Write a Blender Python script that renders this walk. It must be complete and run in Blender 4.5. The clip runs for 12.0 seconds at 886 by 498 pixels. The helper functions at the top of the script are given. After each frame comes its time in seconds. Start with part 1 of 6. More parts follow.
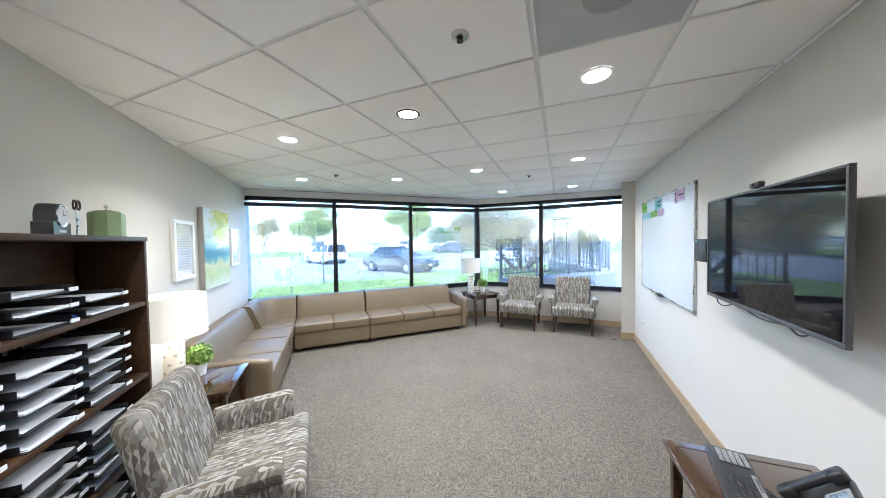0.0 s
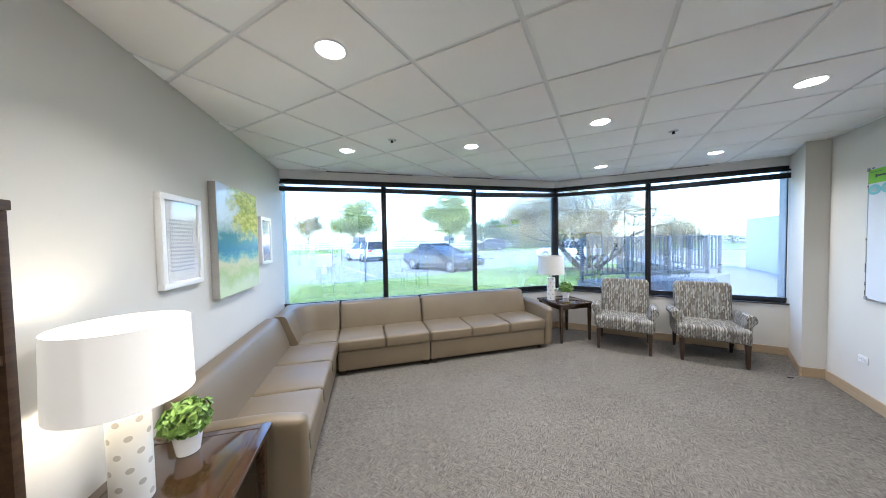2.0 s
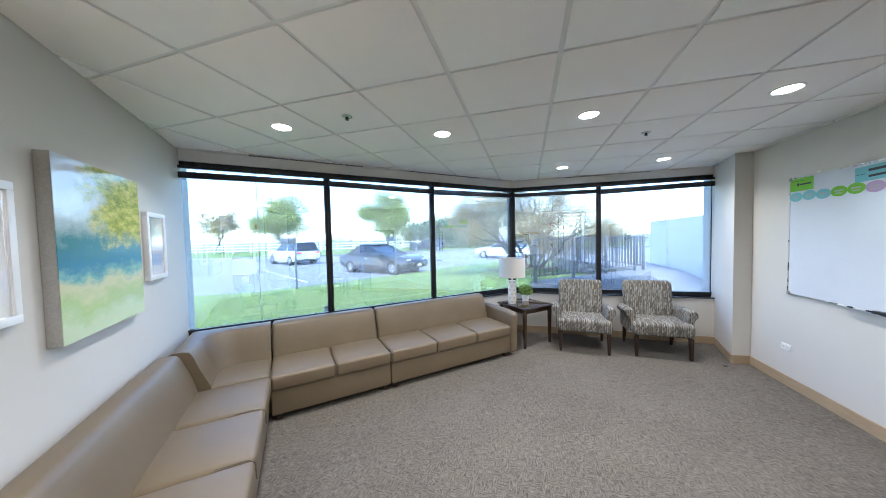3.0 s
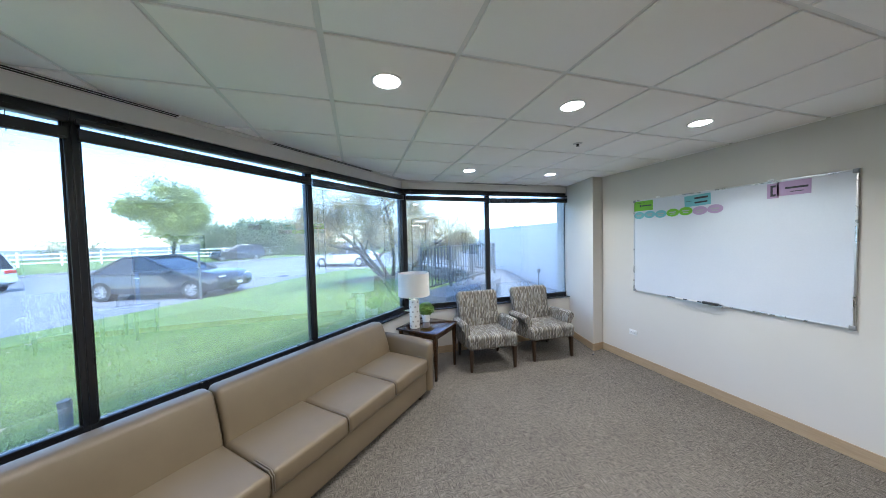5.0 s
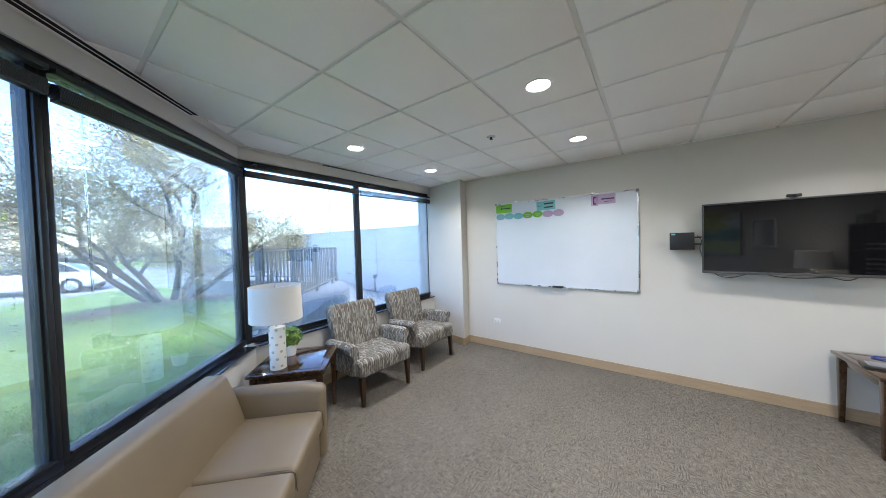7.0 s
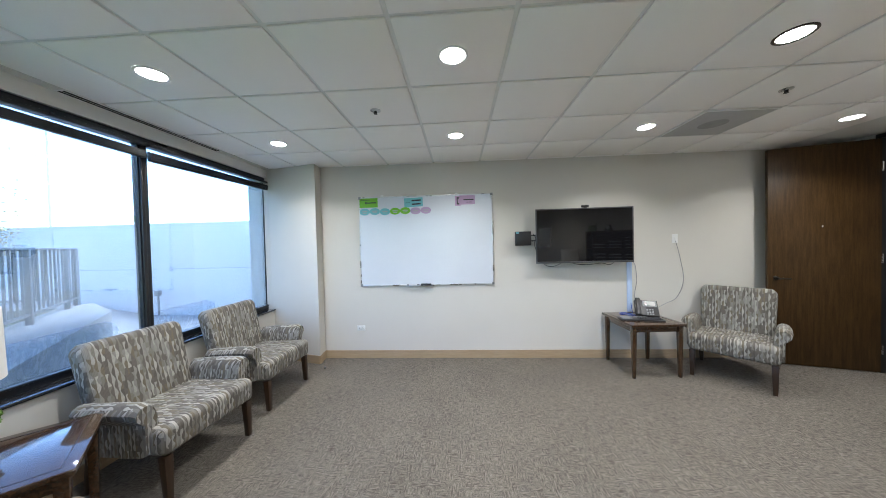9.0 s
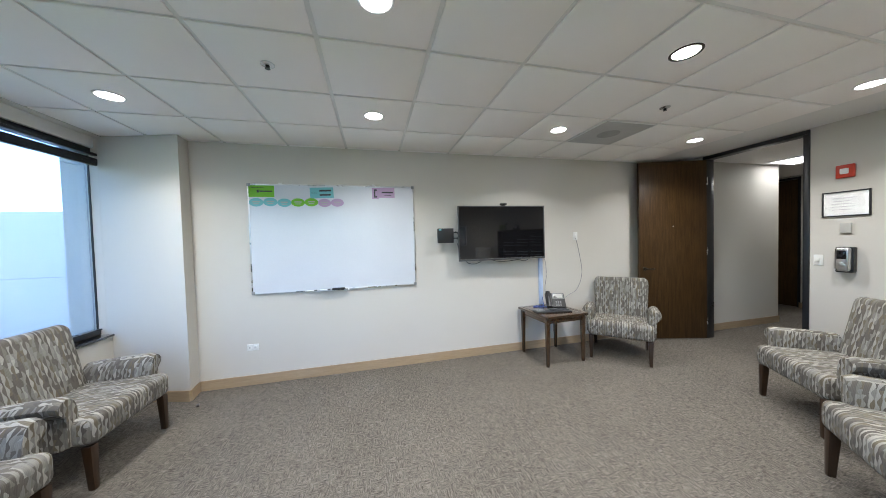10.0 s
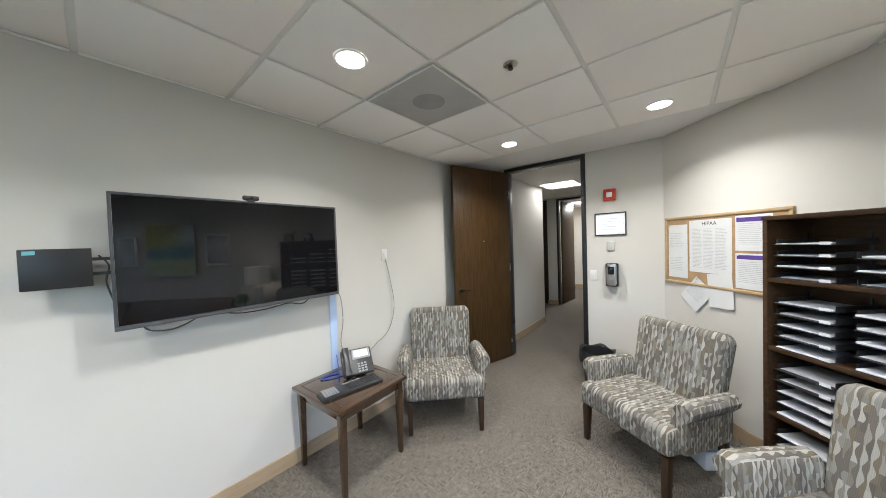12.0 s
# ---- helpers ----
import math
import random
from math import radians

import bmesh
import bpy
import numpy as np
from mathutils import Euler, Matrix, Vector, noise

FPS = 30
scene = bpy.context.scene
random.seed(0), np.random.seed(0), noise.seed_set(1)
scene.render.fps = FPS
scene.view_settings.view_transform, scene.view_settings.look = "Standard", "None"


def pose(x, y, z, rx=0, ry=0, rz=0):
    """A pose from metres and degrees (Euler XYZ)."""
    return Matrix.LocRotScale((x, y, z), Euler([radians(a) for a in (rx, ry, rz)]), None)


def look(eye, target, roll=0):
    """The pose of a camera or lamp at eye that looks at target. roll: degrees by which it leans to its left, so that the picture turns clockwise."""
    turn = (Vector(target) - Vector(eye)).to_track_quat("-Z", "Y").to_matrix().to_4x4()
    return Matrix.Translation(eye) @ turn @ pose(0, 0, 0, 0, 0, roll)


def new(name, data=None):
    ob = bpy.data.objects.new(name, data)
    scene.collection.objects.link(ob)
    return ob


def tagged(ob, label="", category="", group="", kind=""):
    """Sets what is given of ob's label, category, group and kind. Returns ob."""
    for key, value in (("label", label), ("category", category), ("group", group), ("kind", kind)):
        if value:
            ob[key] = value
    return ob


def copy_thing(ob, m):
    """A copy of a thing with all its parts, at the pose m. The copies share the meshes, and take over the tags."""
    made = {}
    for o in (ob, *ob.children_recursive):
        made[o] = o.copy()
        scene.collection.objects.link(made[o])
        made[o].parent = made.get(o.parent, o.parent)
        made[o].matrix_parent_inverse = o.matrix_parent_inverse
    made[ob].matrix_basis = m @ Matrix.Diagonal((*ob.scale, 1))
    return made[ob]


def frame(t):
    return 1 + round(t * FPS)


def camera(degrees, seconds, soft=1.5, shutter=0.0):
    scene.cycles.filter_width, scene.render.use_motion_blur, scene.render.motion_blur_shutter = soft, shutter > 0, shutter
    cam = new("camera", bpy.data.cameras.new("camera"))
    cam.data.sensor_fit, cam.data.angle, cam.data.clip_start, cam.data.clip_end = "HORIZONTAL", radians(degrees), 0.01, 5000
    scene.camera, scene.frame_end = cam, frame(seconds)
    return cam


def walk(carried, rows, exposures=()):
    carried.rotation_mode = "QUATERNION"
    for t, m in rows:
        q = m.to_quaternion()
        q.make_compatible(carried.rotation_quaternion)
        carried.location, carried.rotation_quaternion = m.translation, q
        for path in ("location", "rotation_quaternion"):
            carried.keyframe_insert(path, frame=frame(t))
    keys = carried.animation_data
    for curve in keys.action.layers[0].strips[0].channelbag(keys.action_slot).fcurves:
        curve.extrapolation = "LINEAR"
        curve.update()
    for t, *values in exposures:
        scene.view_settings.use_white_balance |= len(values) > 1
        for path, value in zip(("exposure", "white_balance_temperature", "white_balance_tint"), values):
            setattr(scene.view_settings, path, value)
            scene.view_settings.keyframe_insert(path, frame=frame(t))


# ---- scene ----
cam = camera(114.3, 12.0, 0.9)
PATH = [
    (0, (0.148, -0.008, 1.678), (-0.613, 1.841, 1.624), -0.9),
    (0.5, (-0.045, 0.349, 1.647), (-1.133, 2.026, 1.598), -0.9),
    (1, (-0.319, 0.544, 1.652), (-1.487, 2.166, 1.592), -1.0),
    (1.5, (-0.588, 0.67, 1.633), (-1.693, 2.336, 1.572), -1.1),
    (2, (-0.866, 0.808, 1.612), (-1.84, 2.554, 1.546), -1.1),
    (2.5, (-1.112, 0.964, 1.625), (-1.908, 2.798, 1.551), -1.2),
    (3, (-1.364, 1.125, 1.653), (-1.929, 3.042, 1.576), -1.3),
    (5, (-2.286, 2.085, 1.744), (-1.712, 4.0, 1.673), -1.4),
    (5.5, (-2.49, 2.354, 1.722), (-1.611, 4.149, 1.662), -1.4),
    (6, (-2.639, 2.615, 1.687), (-1.477, 4.242, 1.633), -1.5),
    (6.5, (-2.718, 2.879, 1.665), (-1.306, 4.295, 1.613), -1.5),
    (7, (-2.728, 3.128, 1.643), (-1.11, 4.302, 1.593), -1.7),
    (9, (-2.538, 3.679, 1.536), (-0.541, 3.793, 1.498), -1.4),
    (9.5, (-2.406, 3.744, 1.532), (-0.415, 3.558, 1.481), -1.6),
    (10, (-2.229, 3.742, 1.51), (-0.288, 3.262, 1.455), -1.6),
    (10.5, (-2.006, 3.663, 1.495), (-0.158, 2.902, 1.437), -1.7),
    (11, (-1.749, 3.513, 1.522), (-0.031, 2.493, 1.456), -1.7),
    (11.5, (-1.453, 3.278, 1.565), (0.101, 2.021, 1.506), -1.8),
    (12, (-0.976, 2.752, 1.64), (0.293, 1.206, 1.589), -1.9),
]
EXPOSURES = [(0.0, 4.08, 6000, 10), (2.5, 3.66, 6050, 12), (5.5, 3.42, 6120, 10), (7.0, 3.52, 6220, 11), (9.5, 3.57, 6220, 9), (12.0, 3.9, 6280, 9)]
walk(cam, [(t, look(eye, target, roll)) for t, eye, target, roll in PATH], EXPOSURES)

# ---- world, sun, exposure ----
world = bpy.data.worlds.new("world")
scene.world = world
world.use_nodes = True
wn = world.node_tree.nodes
sky = wn.new("ShaderNodeTexSky")
sky.sky_type = "NISHITA"
sky.sun_disc = False
sky.sun_elevation = radians(38)
sky.sun_rotation = radians(200)
sky.air_density, sky.dust_density, sky.ozone_density = 1.0, 0.5, 2.5
wn["Background"].inputs["Strength"].default_value = 0.15
world.node_tree.links.new(sky.outputs[0], wn["Background"].inputs["Color"])

sun_data = bpy.data.lights.new("sun", "SUN")
sun_data.energy, sun_data.angle, sun_data.color = 1.5, radians(20), (1.0, 0.96, 0.9)
sun = new("sun", sun_data)
sun.matrix_world = look((0, 0, 30), (-8, 22, 0))

LAMP_W, SHADE_W, HALL_W = 1.3, 0.22, 0.2


# ---- materials ----
def node_math(nt, op, a, b=None, c=None):
    n = nt.nodes.new("ShaderNodeMath")
    n.operation = op
    for i, v in enumerate((a, b, c)):
        if v is None:
            continue
        if isinstance(v, (int, float)):
            n.inputs[i].default_value = v
        else:
            nt.links.new(v, n.inputs[i])
    return n.outputs[0]


def blank(name, rough=0.6, metal=0.0):
    m = bpy.data.materials.new(name)
    m.use_nodes = True
    b = m.node_tree.nodes["Principled BSDF"]
    b.inputs["Roughness"].default_value = rough
    b.inputs["Metallic"].default_value = metal
    return m, m.node_tree, b


def noise_fac(nt, scale, detail=4.0, rough=0.6, stretch=(1, 1, 1)):
    tc = nt.nodes.new("ShaderNodeTexCoord")
    mp = nt.nodes.new("ShaderNodeMapping")
    mp.inputs["Scale"].default_value = stretch
    nz = nt.nodes.new("ShaderNodeTexNoise")
    nz.inputs["Scale"].default_value = scale
    nz.inputs["Detail"].default_value = detail
    nz.inputs["Roughness"].default_value = rough
    nt.links.new(tc.outputs["Object"], mp.inputs["Vector"])
    nt.links.new(mp.outputs[0], nz.inputs["Vector"])
    return nz.outputs["Fac"]


def ramp(nt, fac, stops, mode="LINEAR"):
    r = nt.nodes.new("ShaderNodeValToRGB")
    r.color_ramp.interpolation = mode
    el = r.color_ramp.elements
    while len(el) < len(stops):
        el.new(0.5)
    for e, (p, c) in zip(el, stops):
        e.position, e.color = p, (*c, 1)
    nt.links.new(fac, r.inputs["Fac"])
    return r.outputs["Color"]


def bump(nt, b, height, strength=0.2, dist=0.01):
    n = nt.nodes.new("ShaderNodeBump")
    n.inputs["Strength"].default_value = strength
    n.inputs["Distance"].default_value = dist
    nt.links.new(height, n.inputs["Height"])
    nt.links.new(n.outputs[0], b.inputs["Normal"])


def surf(name, dark, light, scale=3.0, rough=0.6, grain=120.0, bump_s=0.1, metal=0.0, stretch=(1, 1, 1), spread=0.08, dist=0.002):
    """A surface with slow stains and fine grain: colour between dark and light, relief, uneven gloss."""
    m, nt, b = blank(name, rough, metal)
    slow = noise_fac(nt, scale, 5.0, 0.6, stretch)
    fine = noise_fac(nt, grain, 3.0, 0.7, stretch)
    both = node_math(nt, "ADD", node_math(nt, "MULTIPLY", slow, 0.65), node_math(nt, "MULTIPLY", fine, 0.35))
    nt.links.new(ramp(nt, both, [(0.3, dark), (0.7, light)]), b.inputs["Base Color"])
    r = node_math(nt, "ADD", node_math(nt, "MULTIPLY", slow, spread * 2), rough - spread)
    nt.links.new(r, b.inputs["Roughness"])
    bump(nt, b, fine, bump_s, dist)
    return m


def wood(name, dark, light, rough=0.35, grain=(1, 12, 12), scale=4.0):
    m, nt, b = blank(name, rough)
    g = noise_fac(nt, scale, 6.0, 0.65, grain)
    f = noise_fac(nt, scale * 9, 3.0, 0.6, grain)
    both = node_math(nt, "ADD", node_math(nt, "MULTIPLY", g, 0.7), node_math(nt, "MULTIPLY", f, 0.3))
    nt.links.new(ramp(nt, both, [(0.32, dark), (0.68, light)]), b.inputs["Base Color"])
    nt.links.new(node_math(nt, "ADD", node_math(nt, "MULTIPLY", f, 0.15), rough - 0.07), b.inputs["Roughness"])
    bump(nt, b, f, 0.06, 0.001)
    return m


def glow(name, colour, strength):
    m, nt, b = blank(name, 0.5)
    b.inputs["Base Color"].default_value = (*colour, 1)
    b.inputs["Emission Color"].default_value = (*colour, 1)
    b.inputs["Emission Strength"].default_value = strength
    return m


def leaf_fabric(name):
    """Upholstery woven in pinched wavy stripes: rows of leaf shapes in cream, greys, taupe and olive."""
    m, nt, b = blank(name, 0.85)
    tc = nt.nodes.new("ShaderNodeTexCoord")
    sp = nt.nodes.new("ShaderNodeSeparateXYZ")
    nt.links.new(tc.outputs["Object"], sp.inputs[0])
    x, y, z = sp.outputs
    M = lambda op, a, bb=None, c=None: node_math(nt, op, a, bb, c)
    wob = noise_fac(nt, 5.0, 2.0)
    ns = nt.nodes.new("ShaderNodeSeparateXYZ")
    nt.links.new(tc.outputs["Normal"], ns.inputs[0])
    side = M("GREATER_THAN", M("ABSOLUTE", ns.outputs[0]), 0.72)
    u = M("DIVIDE", M("ADD", x, M("MULTIPLY", y, side)), 0.0125)
    u = M("ADD", u, M("MULTIPLY", wob, 0.15))
    v = M("DIVIDE", M("SUBTRACT", z, M("MULTIPLY", y, M("SUBTRACT", 1.0, side))), 0.066)
    v = M("ADD", v, M("MULTIPLY", noise_fac(nt, 9.0, 2.0), 0.1))
    k = M("FLOOR", u)
    f = M("FRACT", u)
    ph = M("MULTIPLY", v, 2 * math.pi)

    def drift(col):
        """Slow wandering of a stripe's phase along its length, different for every stripe."""
        cv = nt.nodes.new("ShaderNodeCombineXYZ")
        nt.links.new(M("MULTIPLY", col, 3.7), cv.inputs[0])
        nt.links.new(M("MULTIPLY", v, 0.55), cv.inputs[1])
        nz = nt.nodes.new("ShaderNodeTexNoise")
        nz.inputs["Scale"].default_value, nz.inputs["Detail"].default_value = 1.0, 0.0
        nt.links.new(cv.outputs[0], nz.inputs["Vector"])
        return M("MULTIPLY", M("SUBTRACT", nz.outputs["Fac"], 0.5), 3.2)

    k1 = M("ADD", k, 1.0)
    # every second edge runs nearly straight, the ones between swing out, so that the leaves are D-shaped
    swing = lambda col: M("ADD", 0.10, M("MULTIPLY", M("MODULO", M("ABSOLUTE", col), 2.0), 0.38))
    edge = lambda col: M("MULTIPLY", M("SINE", M("ADD", M("ADD", ph, M("MULTIPLY", col, 1.9)), drift(col))), swing(col))
    lo = edge(k)
    hi = M("ADD", 1.0, edge(k1))
    idx = M("ADD", k, M("SUBTRACT", M("GREATER_THAN", f, hi), M("LESS_THAN", f, lo)))
    half = M("MULTIPLY", M("MODULO", M("ABSOLUTE", idx), 2.0), 0.5)
    row = M("FLOOR", M("ADD", M("SUBTRACT", M("ADD", v, M("MULTIPLY", drift(idx), 0.159)), half), 0.75))
    cx = nt.nodes.new("ShaderNodeCombineXYZ")
    nt.links.new(idx, cx.inputs[0])
    nt.links.new(row, cx.inputs[1])
    wnz = nt.nodes.new("ShaderNodeTexWhiteNoise")
    wnz.noise_dimensions = "2D"
    nt.links.new(cx.outputs[0], wnz.inputs["Vector"])
    shade_pick = M("MULTIPLY", M("ADD", wnz.outputs["Value"], M("MULTIPLY", M("MODULO", M("ABSOLUTE", idx), 2.0), 0.8)), 0.555)
    col = ramp(nt, shade_pick, [(0.0, (0.33, 0.315, 0.28)), (0.15, (0.225, 0.215, 0.19)), (0.27, (0.285, 0.275, 0.25)), (0.36, (0.165, 0.152, 0.13)), (0.46, (0.112, 0.10, 0.083)), (0.6, (0.19, 0.182, 0.165)), (0.72, (0.135, 0.113, 0.078)), (0.86, (0.090, 0.081, 0.069))], "CONSTANT")
    weave = noise_fac(nt, 700.0, 2.0)
    rib = M("MULTIPLY", M("ADD", M("SINE", M("MULTIPLY", u, 12.6)), 1.0), 0.16)
    weave = M("SUBTRACT", weave, rib)
    mix = nt.nodes.new("ShaderNodeMix")
    mix.data_type, mix.blend_type = "RGBA", "MULTIPLY"
    mix.inputs[0].default_value = 0.35
    nt.links.new(col, mix.inputs[6])
    nt.links.new(ramp(nt, weave, [(0.1, (0.5, 0.5, 0.5)), (0.55, (1.15, 1.15, 1.15))]), mix.inputs[7])
    nt.links.new(mix.outputs[2], b.inputs["Base Color"])
    bump(nt, b, weave, 0.25, 0.002)
    return m


def carpet_material(name):
    """Loop carpet, taupe-grey, with short broken streaks along two directions and slow wear."""
    m, nt, b = blank(name, 0.95)
    s1 = noise_fac(nt, 34.0, 3.0, 0.7, (3.4, 0.6, 1))
    s2 = noise_fac(nt, 34.0, 3.0, 0.7, (0.6, 3.4, 1))
    patch = noise_fac(nt, 14.0, 2.0)
    pick = node_math(nt, "GREATER_THAN", patch, 0.5)
    streak = node_math(nt, "ADD", node_math(nt, "MULTIPLY", s1, pick), node_math(nt, "MULTIPLY", s2, node_math(nt, "SUBTRACT", 1.0, pick)))
    loop = noise_fac(nt, 420.0, 2.0, 0.6)
    slow = noise_fac(nt, 1.1, 3.0)
    f = node_math(nt, "ADD", node_math(nt, "MULTIPLY", streak, 0.55), node_math(nt, "ADD", node_math(nt, "MULTIPLY", loop, 0.37), node_math(nt, "MULTIPLY", slow, 0.08)))
    nt.links.new(ramp(nt, f, [(0.39, (0.064, 0.056, 0.046)), (0.49, (0.150, 0.133, 0.112)), (0.60, (0.262, 0.237, 0.203))]), b.inputs["Base Color"])
    bump(nt, b, node_math(nt, "ADD", streak, loop), 0.8, 0.008)
    b.inputs["Specular IOR Level"].default_value = 0.15
    return m


def painting_material(name):
    """Glossy abstract: pale sky, yellow tree mass, blue-green water, pale yellow-green bank."""
    m, nt, b = blank(name, 0.08)
    tc = nt.nodes.new("ShaderNodeTexCoord")
    sp = nt.nodes.new("ShaderNodeSeparateXYZ")
    nt.links.new(tc.outputs["Object"], sp.inputs[0])
    M = lambda op, a, bb=None: node_math(nt, op, a, bb)
    broad = M("SUBTRACT", noise_fac(nt, 3.2, 7.0, 0.65, (1, 1, 1.6)), 0.5)
    fine = noise_fac(nt, 13.0, 6.0, 0.7, (1, 1, 2.2))
    h = M("ADD", M("MULTIPLY", sp.outputs[2], 1.12), M("ADD", M("MULTIPLY", broad, 0.42), M("MULTIPLY", M("SUBTRACT", fine, 0.5), 0.14)))
    base = ramp(nt, M("ADD", h, 0.5), [(0.04, (0.56, 0.63, 0.44)), (0.17, (0.42, 0.54, 0.26)), (0.27, (0.60, 0.60, 0.36)), (0.35, (0.20, 0.42, 0.38)), (0.42, (0.07, 0.24, 0.33)), (0.52, (0.09, 0.27, 0.30)), (0.60, (0.36, 0.48, 0.50)), (0.72, (0.62, 0.72, 0.80)), (1.0, (0.72, 0.78, 0.84))])
    grey = lambda f, a, b: ramp(nt, f, [(a, (0, 0, 0)), (b, (1, 1, 1))])
    tree = M("MULTIPLY", grey(M("ADD", M("ADD", sp.outputs[0], 0.5), M("MULTIPLY", broad, 0.9)), 0.30, 0.46), grey(M("ADD", h, 0.5), 0.52, 0.62))
    mix = nt.nodes.new("ShaderNodeMix")
    mix.data_type = "RGBA"
    nt.links.new(tree, mix.inputs[0])
    nt.links.new(base, mix.inputs[6])
    nt.links.new(ramp(nt, fine, [(0.32, (0.13, 0.22, 0.07)), (0.5, (0.42, 0.44, 0.11)), (0.68, (0.70, 0.63, 0.24))]), mix.inputs[7])
    nt.links.new(mix.outputs[2], b.inputs["Base Color"])
    bump(nt, b, fine, 0.05, 0.003)
    return m


def polka_material(name):
    """Cream ceramic with rows of small taupe dots round a cylinder."""
    m, nt, b = blank(name, 0.3)
    tc = nt.nodes.new("ShaderNodeTexCoord")
    sp = nt.nodes.new("ShaderNodeSeparateXYZ")
    nt.links.new(tc.outputs["Object"], sp.inputs[0])
    M = lambda op, a, bb=None, c=None: node_math(nt, op, a, bb, c)
    ang = M("MULTIPLY", M("ARCTAN2", sp.outputs[1], sp.outputs[0]), 6 / (2 * math.pi))
    v = M("DIVIDE", sp.outputs[2], 0.062)
    row = M("FLOOR", v)
    a = M("SUBTRACT", M("FRACT", M("ADD", M("ADD", ang, 20.0), M("MULTIPLY", M("MODULO", row, 2.0), 0.5))), 0.5)
    w = M("SUBTRACT", M("FRACT", v), 0.5)
    d = M("SQRT", M("ADD", M("POWER", a, 2.0), M("POWER", w, 2.0)))
    nt.links.new(ramp(nt, d, [(0.0, (0.48, 0.44, 0.38)), (0.17, (0.48, 0.44, 0.38)), (0.2, (0.80, 0.78, 0.72))]), b.inputs["Base Color"])
    return m


WALL_PAINT = surf("wall_paint", (0.575, 0.547, 0.497), (0.62, 0.592, 0.54), 0.8, 0.75, 260.0, 0.12, spread=0.05)
CEIL_TILE = surf("ceiling_tile", (0.91, 0.885, 0.865), (0.96, 0.935, 0.915), 1.2, 0.9, 180.0, 0.5, spread=0.03, dist=0.003)
T_BAR = surf("grid_bar", (0.76, 0.76, 0.75), (0.82, 0.82, 0.81), 2.0, 0.5, 90.0, 0.02)
GYPSUM = surf("gypsum_paint", (0.66, 0.645, 0.61), (0.72, 0.70, 0.67), 0.9, 0.8, 220.0, 0.1, spread=0.04)
CARPET = carpet_material("carpet")
OAK_BASE = wood("light_wood_base", (0.33, 0.24, 0.145), (0.44, 0.33, 0.215), 0.45, (1.2, 1.2, 14), 5.0)
BLACK_ALU = surf("black_anodised", (0.008, 0.009, 0.011), (0.016, 0.017, 0.020), 3.0, 0.3, 200.0, 0.04, 0.0)
LEDGE = surf("polished_black_ledge", (0.016, 0.017, 0.020), (0.030, 0.031, 0.035), 3.0, 0.07, 160.0, 0.02, spread=0.03)
BRONZE = surf("dark_bronze", (0.03, 0.025, 0.02), (0.07, 0.06, 0.05), 6.0, 0.3, 160.0, 0.03, 0.9)
BLIND_BLACK = surf("black_blind", (0.008, 0.009, 0.011), (0.02, 0.022, 0.026), 6.0, 0.3, 150.0, 0.03)
DARK_WOOD = wood("dark_walnut_laminate", (0.028, 0.014, 0.007), (0.075, 0.040, 0.019), 0.42, (1.5, 10, 10), 5.0)
DOOR_WOOD = wood("brown_door_veneer", (0.024, 0.0115, 0.0035), (0.082, 0.043, 0.014), 0.42, (9, 9, 0.7), 4.0)
TABLE_WOOD = wood("table_cherry", (0.024, 0.011, 0.005), (0.064, 0.032, 0.014), 0.10, (2, 12, 12), 5.0)
LEG_WOOD = wood("leg_walnut", (0.015, 0.0075, 0.0035), (0.042, 0.021, 0.0095), 0.35, (12, 12, 1.2), 6.0)
for m_ in (TABLE_WOOD, LEDGE):
    m_.node_tree.nodes["Principled BSDF"].inputs["Coat Weight"].default_value = 0.7
    m_.node_tree.nodes["Principled BSDF"].inputs["Coat Roughness"].default_value = 0.06
for m_ in (DOOR_WOOD, DARK_WOOD):
    m_.node_tree.nodes["Principled BSDF"].inputs["Specular IOR Level"].default_value = 0.25
FABRIC = leaf_fabric("leaf_stripe_fabric")
VINYL = surf("beige_vinyl", (0.138, 0.104, 0.063), (0.188, 0.143, 0.089), 2.2, 0.42, 320.0, 0.12, spread=0.07)
SEAM = surf("vinyl_piping", (0.10, 0.082, 0.06), (0.15, 0.125, 0.095), 4.0, 0.5, 200.0, 0.05)
WHITE_PAINT = surf("white_lacquer", (0.76, 0.76, 0.75), (0.84, 0.84, 0.83), 2.0, 0.35, 150.0, 0.03)
WHITE_PLASTIC = surf("white_plastic", (0.70, 0.70, 0.68), (0.78, 0.78, 0.76), 4.0, 0.4, 200.0, 0.03)
BLACK_PLASTIC = surf("black_plastic", (0.010, 0.010, 0.011), (0.025, 0.025, 0.027), 5.0, 0.35, 260.0, 0.08)
GREY_PLASTIC = surf("grey_plastic", (0.20, 0.21, 0.22), (0.29, 0.30, 0.31), 5.0, 0.4, 200.0, 0.05)
STEEL = surf("brushed_metal", (0.50, 0.50, 0.50), (0.68, 0.68, 0.68), 5.0, 0.28, 180.0, 0.05, 1.0)
PAPER = surf("white_paper", (0.60, 0.60, 0.59), (0.69, 0.69, 0.68), 5.0, 0.7, 150.0, 0.03)
INK = surf("grey_print", (0.34, 0.34, 0.35), (0.46, 0.46, 0.47), 20.0, 0.8, 200.0, 0.02)
BOARD = surf("whiteboard_enamel", (0.60, 0.63, 0.69), (0.66, 0.69, 0.74), 1.4, 0.16, 60.0, 0.01, spread=0.06)
